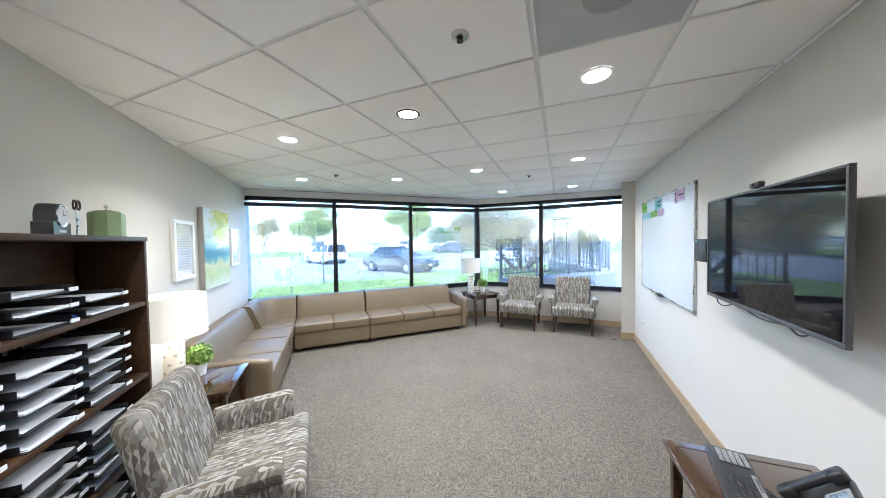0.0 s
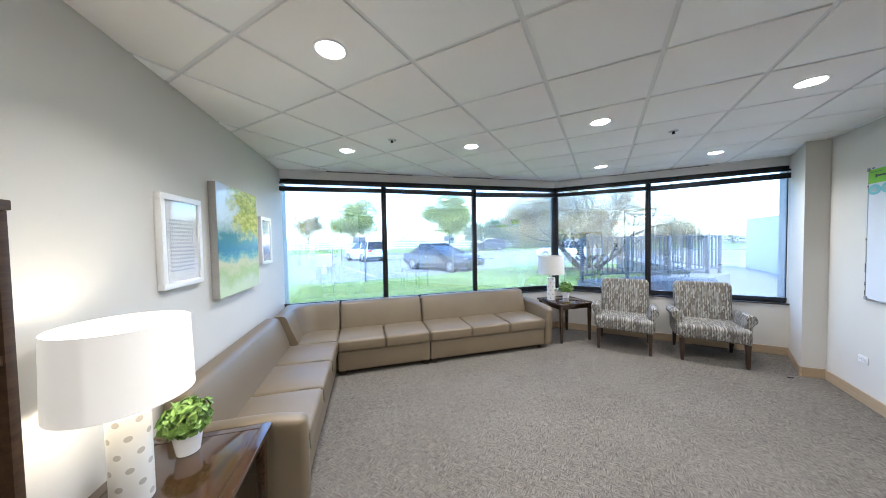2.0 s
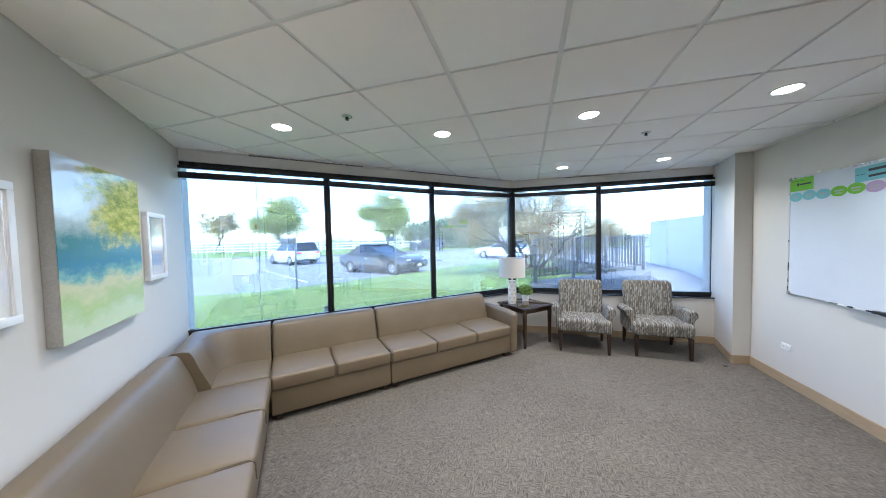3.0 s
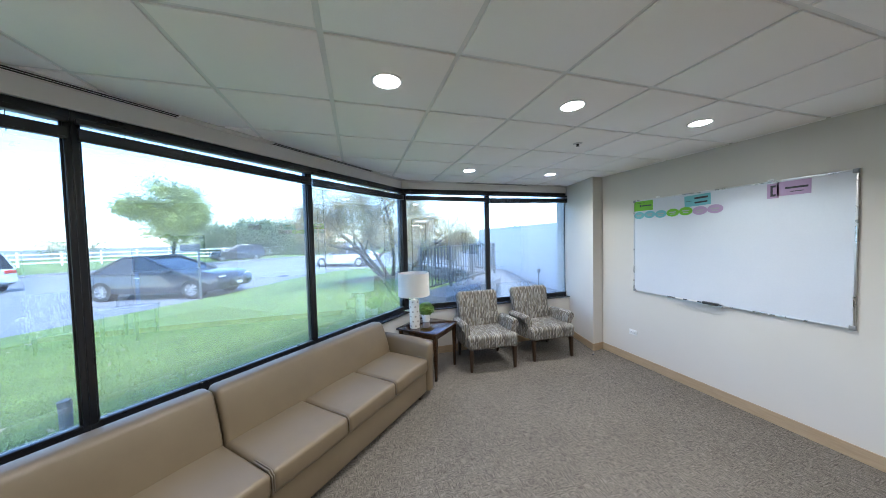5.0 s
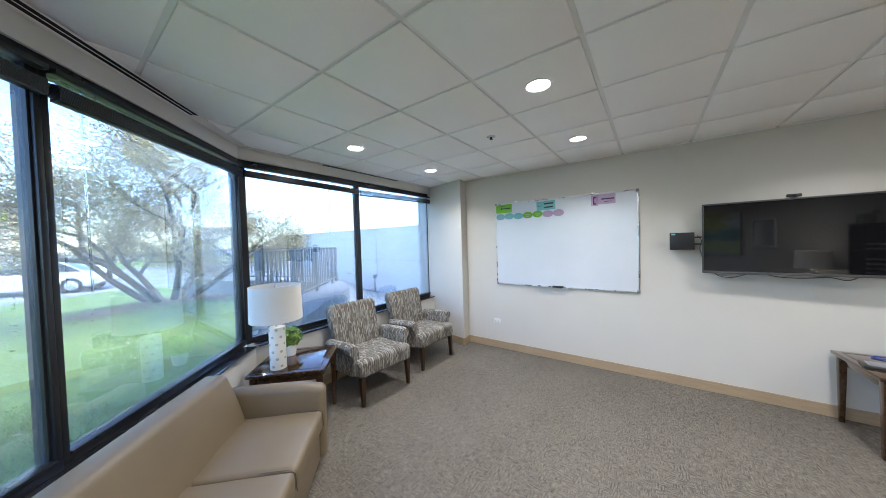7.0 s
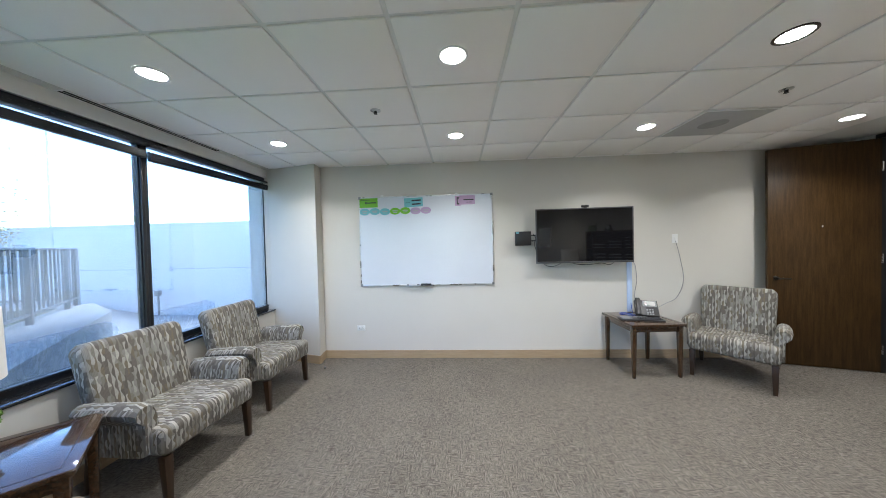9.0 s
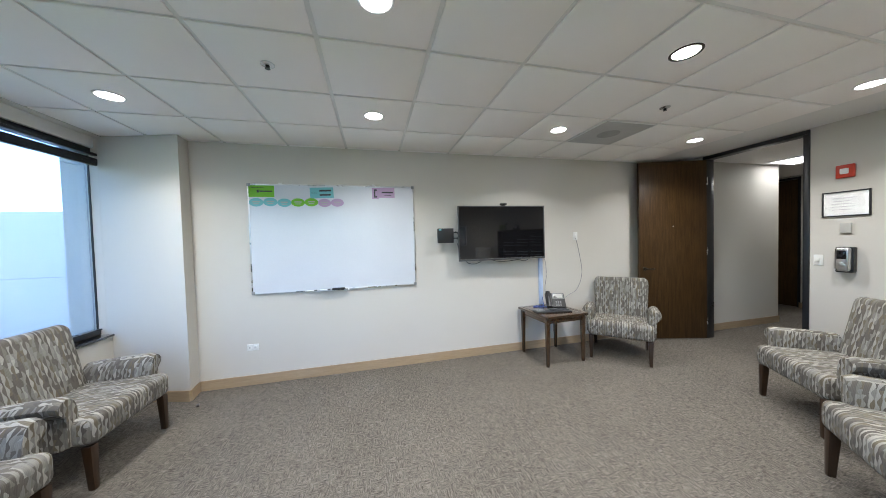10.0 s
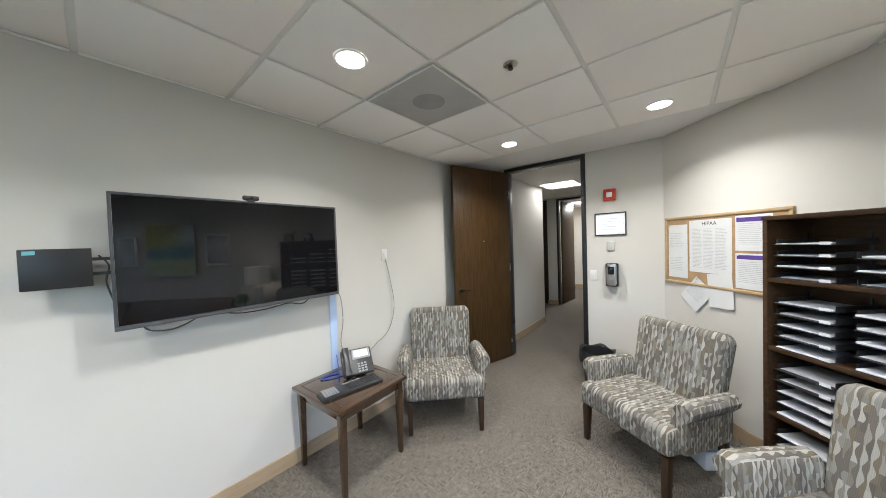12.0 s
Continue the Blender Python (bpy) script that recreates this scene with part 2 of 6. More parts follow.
CORK = surf("cork", (0.28, 0.17, 0.08), (0.45, 0.30, 0.16), 8.0, 0.85, 160.0, 0.5)
PALE_WOOD = wood("pale_frame_wood", (0.38, 0.26, 0.13), (0.52, 0.38, 0.21), 0.45, (1.5, 10, 10), 6.0)
POT = surf("white_glaze", (0.72, 0.71, 0.68), (0.80, 0.79, 0.76), 4.0, 0.25, 100.0, 0.02)
LEAF_LIGHT = surf("boxwood_leaf", (0.07, 0.15, 0.02), (0.20, 0.33, 0.06), 30.0, 0.5, 200.0, 0.05)
TIN_GREEN = surf("green_painted_tin", (0.20, 0.28, 0.13), (0.27, 0.36, 0.18), 6.0, 0.5, 90.0, 0.1)
RED_PLASTIC = surf("red_plastic", (0.45, 0.035, 0.015), (0.60, 0.055, 0.025), 6.0, 0.35, 100.0, 0.02)
PERF = surf("perforated_grey_metal", (0.42, 0.42, 0.42), (0.52, 0.52, 0.52), 3.0, 0.6, 300.0, 0.4)
CONCRETE = surf("pale_concrete", (0.20, 0.20, 0.205), (0.31, 0.31, 0.31), 0.5, 0.85, 40.0, 0.3)
ASPHALT = surf("asphalt", (0.20, 0.20, 0.21), (0.29, 0.29, 0.30), 0.4, 0.8, 60.0, 0.4)
GRASS = surf("lawn_grass", (0.10, 0.155, 0.025), (0.25, 0.335, 0.075), 2.2, 0.8, 26.0, 0.9, dist=0.03)
ROAD_PAINT = surf("road_paint", (0.6, 0.6, 0.6), (0.75, 0.75, 0.75), 2.0, 0.7, 60.0, 0.2)
BARK = surf("bark", (0.06, 0.05, 0.042), (0.15, 0.125, 0.10), 3.0, 0.9, 50.0, 0.8)
RAIL_PAINT = surf("grey_rail_paint", (0.09, 0.10, 0.11), (0.15, 0.16, 0.17), 3.0, 0.45, 80.0, 0.05)
WHITE_FENCE = surf("white_fence", (0.66, 0.67, 0.68), (0.78, 0.78, 0.78), 1.0, 0.6, 60.0, 0.1)
TYRE = surf("tyre", (0.012, 0.012, 0.013), (0.03, 0.03, 0.032), 6.0, 0.8, 90.0, 0.2)
CAR_GLASS = surf("car_glass", (0.015, 0.018, 0.022), (0.03, 0.034, 0.04), 1.0, 0.05, 60.0, 0.0, spread=0.01)


def car_paint(name, c):
    m, nt, b = blank(name, 0.25, 0.4)
    nt.links.new(ramp(nt, noise_fac(nt, 2.0), [(0.3, tuple(v * 0.85 for v in c)), (0.7, c)]), b.inputs["Base Color"])
    b.inputs["Coat Weight"].default_value = 0.8
    b.inputs["Coat Roughness"].default_value = 0.05
    return m


CAR_BLACK = car_paint("dark_car_paint", (0.022, 0.024, 0.035))
CAR_WHITE = car_paint("white_car_paint", (0.72, 0.73, 0.75))
CAR_GREY = car_paint("grey_car_paint", (0.05, 0.055, 0.065))

PANE, pnt, pb = blank("window_glass", 0.0)
see = pnt.nodes.new("ShaderNodeBsdfTransparent")
see.inputs["Color"].default_value = (0.675, 0.75, 0.825, 1)
CLEAR, cnt_, cb0 = blank("picture_glass", 0.0)
cb0.inputs["Transmission Weight"].default_value = 1.0
cb0.inputs["IOR"].default_value = 1.4
# reflective coating, and a pale veil that adds glare haze to the window glass
haze_veil, coat = pnt.nodes.new("ShaderNodeBsdfTranslucent"), pnt.nodes.new("ShaderNodeBsdfGlossy")
haze_veil.inputs["Color"].default_value = (0.85, 0.92, 1.0, 1)
coat.inputs["Roughness"].default_value = 0.0
mix1, mix2 = pnt.nodes.new("ShaderNodeMixShader"), pnt.nodes.new("ShaderNodeMixShader")
mix1.inputs[0].default_value, mix2.inputs[0].default_value = 0.03, 0.24
pnt.links.new(see.outputs[0], mix1.inputs[1])
pnt.links.new(haze_veil.outputs[0], mix1.inputs[2])
pnt.links.new(mix1.outputs[0], mix2.inputs[1])
pnt.links.new(coat.outputs[0], mix2.inputs[2])
pnt.links.new(mix2.outputs[0], pnt.nodes["Material Output"].inputs["Surface"])
SCREEN, snt, sb = blank("screen_glass", 0.03)
sb.inputs["Base Color"].default_value = (0.006, 0.006, 0.007, 1)
sb.inputs["IOR"].default_value = 1.47
DOWNLIGHT = glow("downlight_lens", (1.0, 0.99, 0.97), 4.0)
TROFFER = glow("hall_light_lens", (1.0, 0.99, 0.97), 0.6)


def shade_material(name, strength):
    m, nt, b = blank(name, 0.8)
    weave = noise_fac(nt, 350.0, 2.0, 0.6, (1, 1, 3))
    nt.links.new(ramp(nt, weave, [(0.3, (0.64, 0.62, 0.575)), (0.7, (0.72, 0.70, 0.65))]), b.inputs["Base Color"])
    b.inputs["Subsurface Weight"].default_value = 0.0
    if strength:
        b.inputs["Emission Color"].default_value = (1.0, 0.93, 0.80, 1)
        b.inputs["Emission Strength"].default_value = strength
    bump(nt, b, weave, 0.15, 0.001)
    return m


SHADE_ON = shade_material("lit_linen_shade", 0.035)
SHADE_OFF = shade_material("linen_shade", 0.0)
POLKA = polka_material("dotted_ceramic")
PAINTING = painting_material("abstract_painting")


def card(name, colour, rough=0.6):
    return surf(name, tuple(c * 0.9 for c in colour), colour, 6.0, rough, 120.0, 0.02)


CARD_GREEN, CARD_TEAL, CARD_LILAC = card("green_card", (0.18, 0.50, 0.03)), card("teal_card", (0.18, 0.50, 0.55)), card("lilac_card", (0.45, 0.32, 0.50))
INK_DARK = card("dark_ink", (0.05, 0.05, 0.06))
BLUE = card("blue_plastic", (0.03, 0.09, 0.42), 0.3)
PURPLE = card("purple_print", (0.10, 0.05, 0.28))


# ---- mesh helpers ----
def box(x0, x1, y0, y1, z0, z1, bev=0.0, seg=2):
    bm = bmesh.new()
    bmesh.ops.create_cube(bm, size=1.0)
    for v in bm.verts:
        v.co = Vector((x0 + (v.co.x + 0.5) * (x1 - x0), y0 + (v.co.y + 0.5) * (y1 - y0), z0 + (v.co.z + 0.5) * (z1 - z0)))
    if bev:
        bmesh.ops.bevel(bm, geom=bm.edges[:], offset=bev, segments=seg, profile=0.5, affect="EDGES")
    return bm


def join(*bms):
    out = bmesh.new()
    for b in bms:
        me = bpy.data.meshes.new("tmp")
        b.to_mesh(me)
        out.from_mesh(me)
        bpy.data.meshes.remove(me)
        b.free()
    return out


def moved(bm, m):
    bmesh.ops.transform(bm, matrix=m, verts=bm.verts)
    return bm


def prism(poly, z0, z1):
    bm = bmesh.new()
    lo = [bm.verts.new((x, y, z0)) for x, y in poly]
    hi = [bm.verts.new((x, y, z1)) for x, y in poly]
    n = len(poly)
    bm.faces.new(lo[::-1])
    bm.faces.new(hi)
    for i in range(n):
        bm.faces.new((lo[i], lo[(i + 1) % n], hi[(i + 1) % n], hi[i]))
    bmesh.ops.recalc_face_normals(bm, faces=bm.faces)
    return bm


def lathe(profile, seg=28, caps=True):
    bm = bmesh.new()
    rings = []
    for r, z in profile:
        rings.append([bm.verts.new((r * math.cos(2 * math.pi * i / seg), r * math.sin(2 * math.pi * i / seg), z)) for i in range(seg)])
    for a, b in zip(rings, rings[1:]):
        for i in range(seg):
            bm.faces.new((a[i], a[(i + 1) % seg], b[(i + 1) % seg], b[i]))
    if caps:
        bm.faces.new(rings[0][::-1])
        bm.faces.new(rings[-1])
    bmesh.ops.recalc_face_normals(bm, faces=bm.faces)
    return bm


def tube(points, r, seg=8, r1=None):
    """A round bar along points; r1: radius at its end."""
    bm = bmesh.new()
    pts = [Vector(p) for p in points]
    rings = []
    for i, p in enumerate(pts):
        d = (pts[min(i + 1, len(pts) - 1)] - pts[max(i - 1, 0)]).normalized()
        q = d.to_track_quat("Z", "Y")
        rr = r if r1 is None else r + (r1 - r) * i / (len(pts) - 1)
        rings.append([bm.verts.new(p + q @ Vector((rr * math.cos(2 * math.pi * k / seg), rr * math.sin(2 * math.pi * k / seg), 0))) for k in range(seg)])
    for a, b in zip(rings, rings[1:]):
        for k in range(seg):
            bm.faces.new((a[k], a[(k + 1) % seg], b[(k + 1) % seg], b[k]))
    bm.faces.new(rings[0][::-1])
    bm.faces.new(rings[-1])
    return bm


def curve_pts(points, n=6):
    """Smooth path through points (Catmull-Rom)."""
    p = [Vector(q) for q in points]
    p = [p[0] * 2 - p[1]] + p + [p[-1] * 2 - p[-2]]
    out = []
    for i in range(1, len(p) - 2):
        for k in range(n):
            t = k / n
            out.append(0.5 * (2 * p[i] + (p[i + 1] - p[i - 1]) * t + (2 * p[i - 1] - 5 * p[i] + 4 * p[i + 1] - p[i + 2]) * t * t + (3 * p[i] - p[i - 1] - 3 * p[i + 1] + p[i + 2]) * t ** 3))
    out.append(p[-2])
    return out


def mesh_object(name, bm, material, angle=35):
    me = bpy.data.meshes.new(name)
    bm.to_mesh(me)
    bm.free()
    me.materials.append(material)
    me.polygons.foreach_set("use_smooth", [True] * len(me.polygons))
    me.set_sharp_from_angle(angle=radians(angle))
    return new(name, me)


def part(name, bm, material, parent, label=""):
    ob = mesh_object(name, bm, material)
    ob.parent = parent
    return tagged(ob, label)


def thing(name, m, label, category, group="", kind=""):
    ob = new(name)
    ob.matrix_basis = m
    return tagged(ob, label, category, group, kind)


def structure(name, bm, material, label, category):
    return tagged(mesh_object(name, bm, material), label, category, kind="structure")


def clip(poly, half):
    """The part of a convex polygon with a*x + b*y <= c."""
    a, b, c = half
    out = []
    for i, p in enumerate(poly):
        q = poly[(i + 1) % len(poly)]
        dp, dq = a * p[0] + b * p[1] - c, a * q[0] + b * q[1] - c
        if dp <= 0:
            out.append(p)
        if dp * dq < 0:
            t = dp / (dp - dq)
            out.append((p[0] + t * (q[0] - p[0]), p[1] + t * (q[1] - p[1])))
    return out


# ---- the plan ----
CEIL, SILL, HEAD = 2.61, 0.69, 2.50
XR, YD, YW = 1.28, -0.92, 6.38
K = Vector((-1.63, 6.38, 0))
R2 = math.sqrt(0.5)
W0, WD, WN = Vector((-0.87, YD, 0)), Vector((-0.687, 0.727, 0)), Vector((0.727, 0.687, 0))
LEFT_END = W0 + WD * 5.70


def on_left(u, off, z=0.0, turn=0.0):
    """Pose by the slanting wall: x along it (towards the windows is -x), y into the room is -y."""
    p = W0 + WD * u + WN * off
    return pose(p.x, p.y, z, 0, 0, math.degrees(math.atan2(WN.y, WN.x)) + 90 + turn)


def on_diag(s, off, z=0.0):
    """Pose by the slanting windows: x runs towards the corner of the windows, the room is at -y."""
    p = K + Vector((-R2, -R2, 0)) * s + Vector((R2, -R2, 0)) * off
    return pose(p.x, p.y, z, 0, 0, 45)


ROOM = [(XR, YD), (XR, YW), (K.x, K.y), (LEFT_END.x, LEFT_END.y), (W0.x, W0.y)]

# floor
structure("floor", prism([(XR + 0.1, YD - 0.1), (XR + 0.1, YW), (K.x, K.y), (LEFT_END.x - 0.08, LEFT_END.y), (W0.x - 0.1, YD - 0.1)], -0.05, 0.0), CARPET, "taupe-grey loop carpet with short broken streaks", "carpet")
structure("floor_hall", box(-1.6, 4.2, -7.4, YD - 0.1, -0.05, -0.001), CARPET, "taupe carpet of the corridor", "carpet")


def wall(name, p, q, z0, z1, thick, label, material=WALL_PAINT):
    """A wall from p to q; its thickness goes to the right-hand side of that way."""
    p, q = Vector((p[0], p[1], 0)), Vector((q[0], q[1], 0))
    d = (q - p).normalized()
    n = Vector((d.y, -d.x, 0)) * thick
    return structure(name, prism([tuple(v[:2]) for v in (p, q, q + n, p + n)], z0, z1), material, label, "wall")


wall("wall_east", (XR, YW + 0.2), (XR, YD - 0.12), 0, CEIL + 0.2, -0.14, "off-white painted wall with whiteboard and television")
lw1 = LEFT_END + WD * 0.2
wall("wall_west", (W0.x, W0.y), (lw1.x, lw1.y), 0, CEIL + 0.2, -0.14, "off-white painted slanting wall with framed pictures")
DOOR_X0, DOOR_X1, DOOR_TOP = -0.10, 0.84, 2.565
structure("wall_south", join(box(W0.x - 0.1, DOOR_X0 - 0.05, YD - 0.12, YD, 0, CEIL + 0.2), box(DOOR_X1 + 0.05, XR, YD - 0.12, YD, 0, CEIL + 0.2), box(DOOR_X0 - 0.05, DOOR_X1 + 0.05, YD - 0.12, YD, DOOR_TOP + 0.045, CEIL + 0.2)), WALL_PAINT, "off-white painted wall with the door opening", "wall")
structure("column", prism([(XR, 5.55), (1.085, 5.53), (1.30, YW - 0.005), (XR + 0.1, YW - 0.005), (XR + 0.1, 5.55)], 0, CEIL + 0.1), WALL_PAINT, "off-white painted column beside the windows", "column")

# low walls and headers of the windows
SD = 0.13
dn = Vector((R2, -R2, 0))
k_in = Vector((K.x + 0.054, YW - SD, 0))
l_in = LEFT_END + dn * SD
structure("wall_north", join(box(K.x + 0.03, 1.36, YW - SD, YW + 0.12, 0, SILL - 0.02)), WALL_PAINT, "off-white low wall under the windows", "wall")
structure("wall_northwest", prism([(k_in.x - 0.002, k_in.y), (l_in.x, l_in.y), (LEFT_END.x - 0.1, LEFT_END.y + 0.1), (K.x - 0.06, K.y + 0.12)], 0, SILL - 0.02), WALL_PAINT, "off-white low wall under the slanting windows", "wall")
structure("header", join(box(K.x, 1.36, YW - 0.06, YW + 0.12, HEAD, CEIL + 0.2), prism([(K.x - 0.002, K.y - 0.06), (LEFT_END.x + 0.045, LEFT_END.y - 0.045), (LEFT_END.x - 0.1, LEFT_END.y + 0.1), (K.x - 0.06, K.y + 0.12)], HEAD, CEIL + 0.2)), GYPSUM, "painted strip above the windows", "wall trim")
structure("sill", join(box(K.x + 0.075, 1.27, YW - SD - 0.02, YW - 0.02, SILL - 0.02, SILL, 0.004), moved(box(-4.44, -0.08, -SD - 0.02, -0.02, -0.02, 0.0, 0.004), on_diag(0, 0, SILL))), LEDGE, "black window ledge running under all the windows", "window sill")

# baseboards
BH = 0.105


def baseboard(p, q, inset=0.012):
    p, q = Vector((p[0], p[1], 0)), Vector((q[0], q[1], 0))
    d = (q - p).normalized()
    n = Vector((-d.y, d.x, 0)) * inset
    bm = prism([tuple(v[:2]) for v in (p, q, q + n, p + n)], 0.0, BH)
    return bm


structure("baseboard", join(baseboard((XR, YD + 0.02), (XR, 5.55)), baseboard((XR - 0.01, 5.55), (1.085, 5.53)), baseboard((1.085, 5.53), (1.275, 6.25)), baseboard((1.27, YW - SD), (k_in.x, k_in.y)), baseboard((k_in.x, k_in.y), (l_in.x, l_in.y)), baseboard((LEFT_END.x, LEFT_END.y), (W0.x, W0.y)), baseboard((W0.x, YD), (DOOR_X0 - 0.05, YD)), baseboard((DOOR_X1 + 0.05, YD), (XR, YD))), OAK_BASE, "light wood baseboard along the walls", "baseboard")

# ceiling: tiles in a sunk grid, plain strip by the windows
strip = 0.135
halves = [(1, 0, XR - 0.004), (0, -1, -YD - 0.004), (0, 1, YW - strip), (-R2, R2, (K.y - K.x) * R2 - strip), (-WN.x, -WN.y, -(W0.x * WN.x + W0.y * WN.y) - 0.004)]
ceil_parts = [prism([(XR + 0.05, YD - 0.05), (XR + 0.05, YW + 0.05), (K.x, K.y + 0.05), (LEFT_END.x - 0.05, LEFT_END.y), (W0.x - 0.05, YD - 0.05)], CEIL + 0.012, CEIL + 0.03)]
tile_bm = bmesh.new()
for i in range(-2, 11):
    for j in range(-2, 10):
        x0, y0 = 0.645 - 0.61 * i, 3.995 - 0.61 * j + 1.83
        g = 0.013
        poly = [(x0 - 0.61 + g, y0 - 0.61 + g), (x0 - g, y0 - 0.61 + g), (x0 - g, y0 - g), (x0 - 0.61 + g, y0 - g)]
        for h in halves:
            poly = clip(poly, h) if poly else poly
        if len(poly) < 3:
            continue
        dz = random.uniform(-0.0012, 0.0012)
        cx, cy = sum(p[0] for p in poly) / len(poly), sum(p[1] for p in poly) / len(poly)
        top = [tile_bm.verts.new((px, py, CEIL + 0.011)) for px, py in poly]
        mid = [tile_bm.verts.new((px, py, CEIL + 0.003 + dz)) for px, py in poly]
        low = [tile_bm.verts.new((px + (cx - px) * 0.015, py + (cy - py) * 0.015, CEIL + dz)) for px, py in poly]
        n = len(poly)
        for a, b in ((top, mid), (mid, low)):
            for q in range(n):
                tile_bm.faces.new((a[q], a[(q + 1) % n], b[(q + 1) % n], b[q]))
        tile_bm.faces.new(low)
bmesh.ops.recalc_face_normals(tile_bm, faces=tile_bm.faces)
structure("ceiling", tile_bm, CEIL_TILE, "white suspended ceiling of square fissured tiles", "ceiling")
structure("ceiling_grid", join(*ceil_parts), T_BAR, "white metal grid and deck of the suspended ceiling", "ceiling")
structure("ceiling_strip", join(box(K.x + 0.07, 1.28, YW - strip + 0.004, YW - 0.06, CEIL - 0.004, CEIL + 0.012), moved(box(-4.3, -0.055, -strip + 0.004, -0.06, -0.004, 0.012), on_diag(0, 0, CEIL))), GYPSUM, "plain painted ceiling strip along the windows", "ceiling")
# unseen slab above the ceiling, added to block light from the sky
structure("roof", prism([(XR + 0.3, -7.6), (XR + 0.3, YW + 0.2), (K.x, K.y + 0.2), (LEFT_END.x - 0.2, LEFT_END.y + 0.1), (W0.x - 0.9, -1.0), (-1.8, -7.6)], CEIL + 0.22, CEIL + 0.4), CONCRETE, "unseen flat slab over the room, added to keep out the sky", "roof")

# ---- windows ----
FR = 0.055


def window(name, m, width, label):
    """A fixed window; local x along the wall (0 at its left), y = 0 the glass, the room at -y."""
    w = thing(name, m, label, "window", kind="structure")
    z0, z1 = SILL, HEAD
    part("window_frame", join(box(0.0, width, -0.035, 0.045, z1 - 0.06, z1, 0.003), box(0.0, width, -0.035, 0.045, z0, z0 + 0.045, 0.003), box(0.0, FR / 2, -0.035, 0.045, z0 + 0.045, z1 - 0.06, 0.003), box(width - FR / 2, width, -0.035, 0.045, z0 + 0.045, z1 - 0.06, 0.003)), BLACK_ALU, w, "black anodised metal frame")
    part("gasket", join(box(FR / 2, width - FR / 2, -0.045, -0.006, z0 + 0.045, z0 + 0.058, 0.002), box(FR / 2, FR / 2 + 0.01, -0.02, -0.006, z0 + 0.058, z1 - 0.06), box(width - FR / 2 - 0.01, width - FR / 2, -0.02, -0.006, z0 + 0.058, z1 - 0.06)), BLIND_BLACK, w)
    pane = part("pane", box(FR / 2 - 0.004, width - FR / 2 + 0.004, -0.004, 0.004, z0 + 0.03, z1 - 0.05), PANE, w, "clear glass")
    pane.visible_shadow = False
    return w


def blind(m, width, drop, tilt, label):
    """A black slatted blind drawn up under the window head, hanging a little uneven."""
    b = thing("window_blind", m, label, "blind", "raised window blinds")
    part("headrail", box(0.012, width - 0.012, -0.085, -0.04, -0.022, 0.004, 0.004), BLIND_BLACK, b)
    for x in (0.2, width - 0.2):
        part("lift_cord", tube([(x, -0.062, -0.02), (x, -0.062, -0.13)], 0.0015, 5), BLIND_BLACK, b)
    n = 12
    z0 = -0.055
    for i in range(n + 1):
        s = box(0.02, width - 0.02, -0.085, -0.04, -0.0021, 0.0021) if i < n else box(0.02, width - 0.02, -0.08, -0.045, -0.012, 0.004, 0.003)
        for v in s.verts:
            v.co.z += (v.co.x - width / 2) * tilt * (1 + 0.3 * i / n) + (0.004 * ((v.co.y + 0.06) / 0.02) if i < n else 0)
        part("slat" if i < n else "bottom_rail", moved(s, Matrix.Translation((0, 0, z0 - drop * i / n))), BLIND_BLACK, b)
    return b


P3 = 1.52
post = 0.03
S2, S1 = 3.06, 1.58
for i, (s1, lab) in enumerate(((3 * P3 - 0.02, "slanting window at the pictured wall"), (S2, "slanting window behind the sofa"), (S1, "slanting window nearest the corner of the windows"))):
    s0 = [S2, S1, post][i]
    window("window_%d" % (i + 1), on_diag(s1, 0), s1 - s0, "black-framed fixed glass, " + lab)
    blind(on_diag(s1, 0, HEAD - 0.055), s1 - s0, 0.05 + 0.006 * i, (0.004, -0.010, 0.012)[i], "black slatted blind drawn up to the window head")
x_mid = -0.235
for i, (x0, x1) in enumerate(((K.x + post, x_mid), (x_mid, 1.31))):
    window("window_%d" % (i + 4), pose(x0, YW, 0), x1 - x0, "black-framed fixed glass looking onto the railing and ramp")
    blind(pose(x0, YW, HEAD - 0.055), x1 - x0, 0.05 + 0.012 * i, (-0.008, 0.014)[i], "black slatted blind drawn up to the window head")
structure("window_post", prism([(K.x - 0.045, K.y + 0.04), (K.x - 0.01, K.y - 0.045), (K.x + 0.04, K.y - 0.04), (K.x + 0.035, K.y + 0.05)], SILL, HEAD), BLACK_ALU, "black corner post between the two rows of windows", "window post")

# blind cords that hang down by the frames
for m, ln, lab in ((on_diag(3 * P3 - 0.75, 0.06, HEAD - 0.08), 1.75, "thin dark blind cord hanging to the sill"), (pose(1.29, 6.22, HEAD - 0.1), 1.75, "thin pale blind cord beside the column")):
    c = thing("hanging_cable", m, lab, "cable")
    part("cord", tube(curve_pts([(0, 0, 0), (0.005, -0.005, -ln * 0.4), (-0.004, -0.008, -ln * 0.8), (0.012, -0.01, -ln)]), 0.003, 6), GREY_PLASTIC, c)

# clear wands that turn the blinds' slats
for s_, ln in ((1.44, 0.98),):
    c = thing("blind_wand", on_diag(s_, 0.05, HEAD - 0.07), "thin clear acrylic wand hanging from the raised blind", "blind wand", "blind wands")
    part("rod", tube([(0, 0, 0), (0.002, -0.004, -ln)], 0.005, 8), CLEAR, c, "clear acrylic rod")
    part("hook", tube([(0, 0.012, 0.03), (0, 0.0, 0.02), (0, 0, 0.0)], 0.003, 6), STEEL, c)

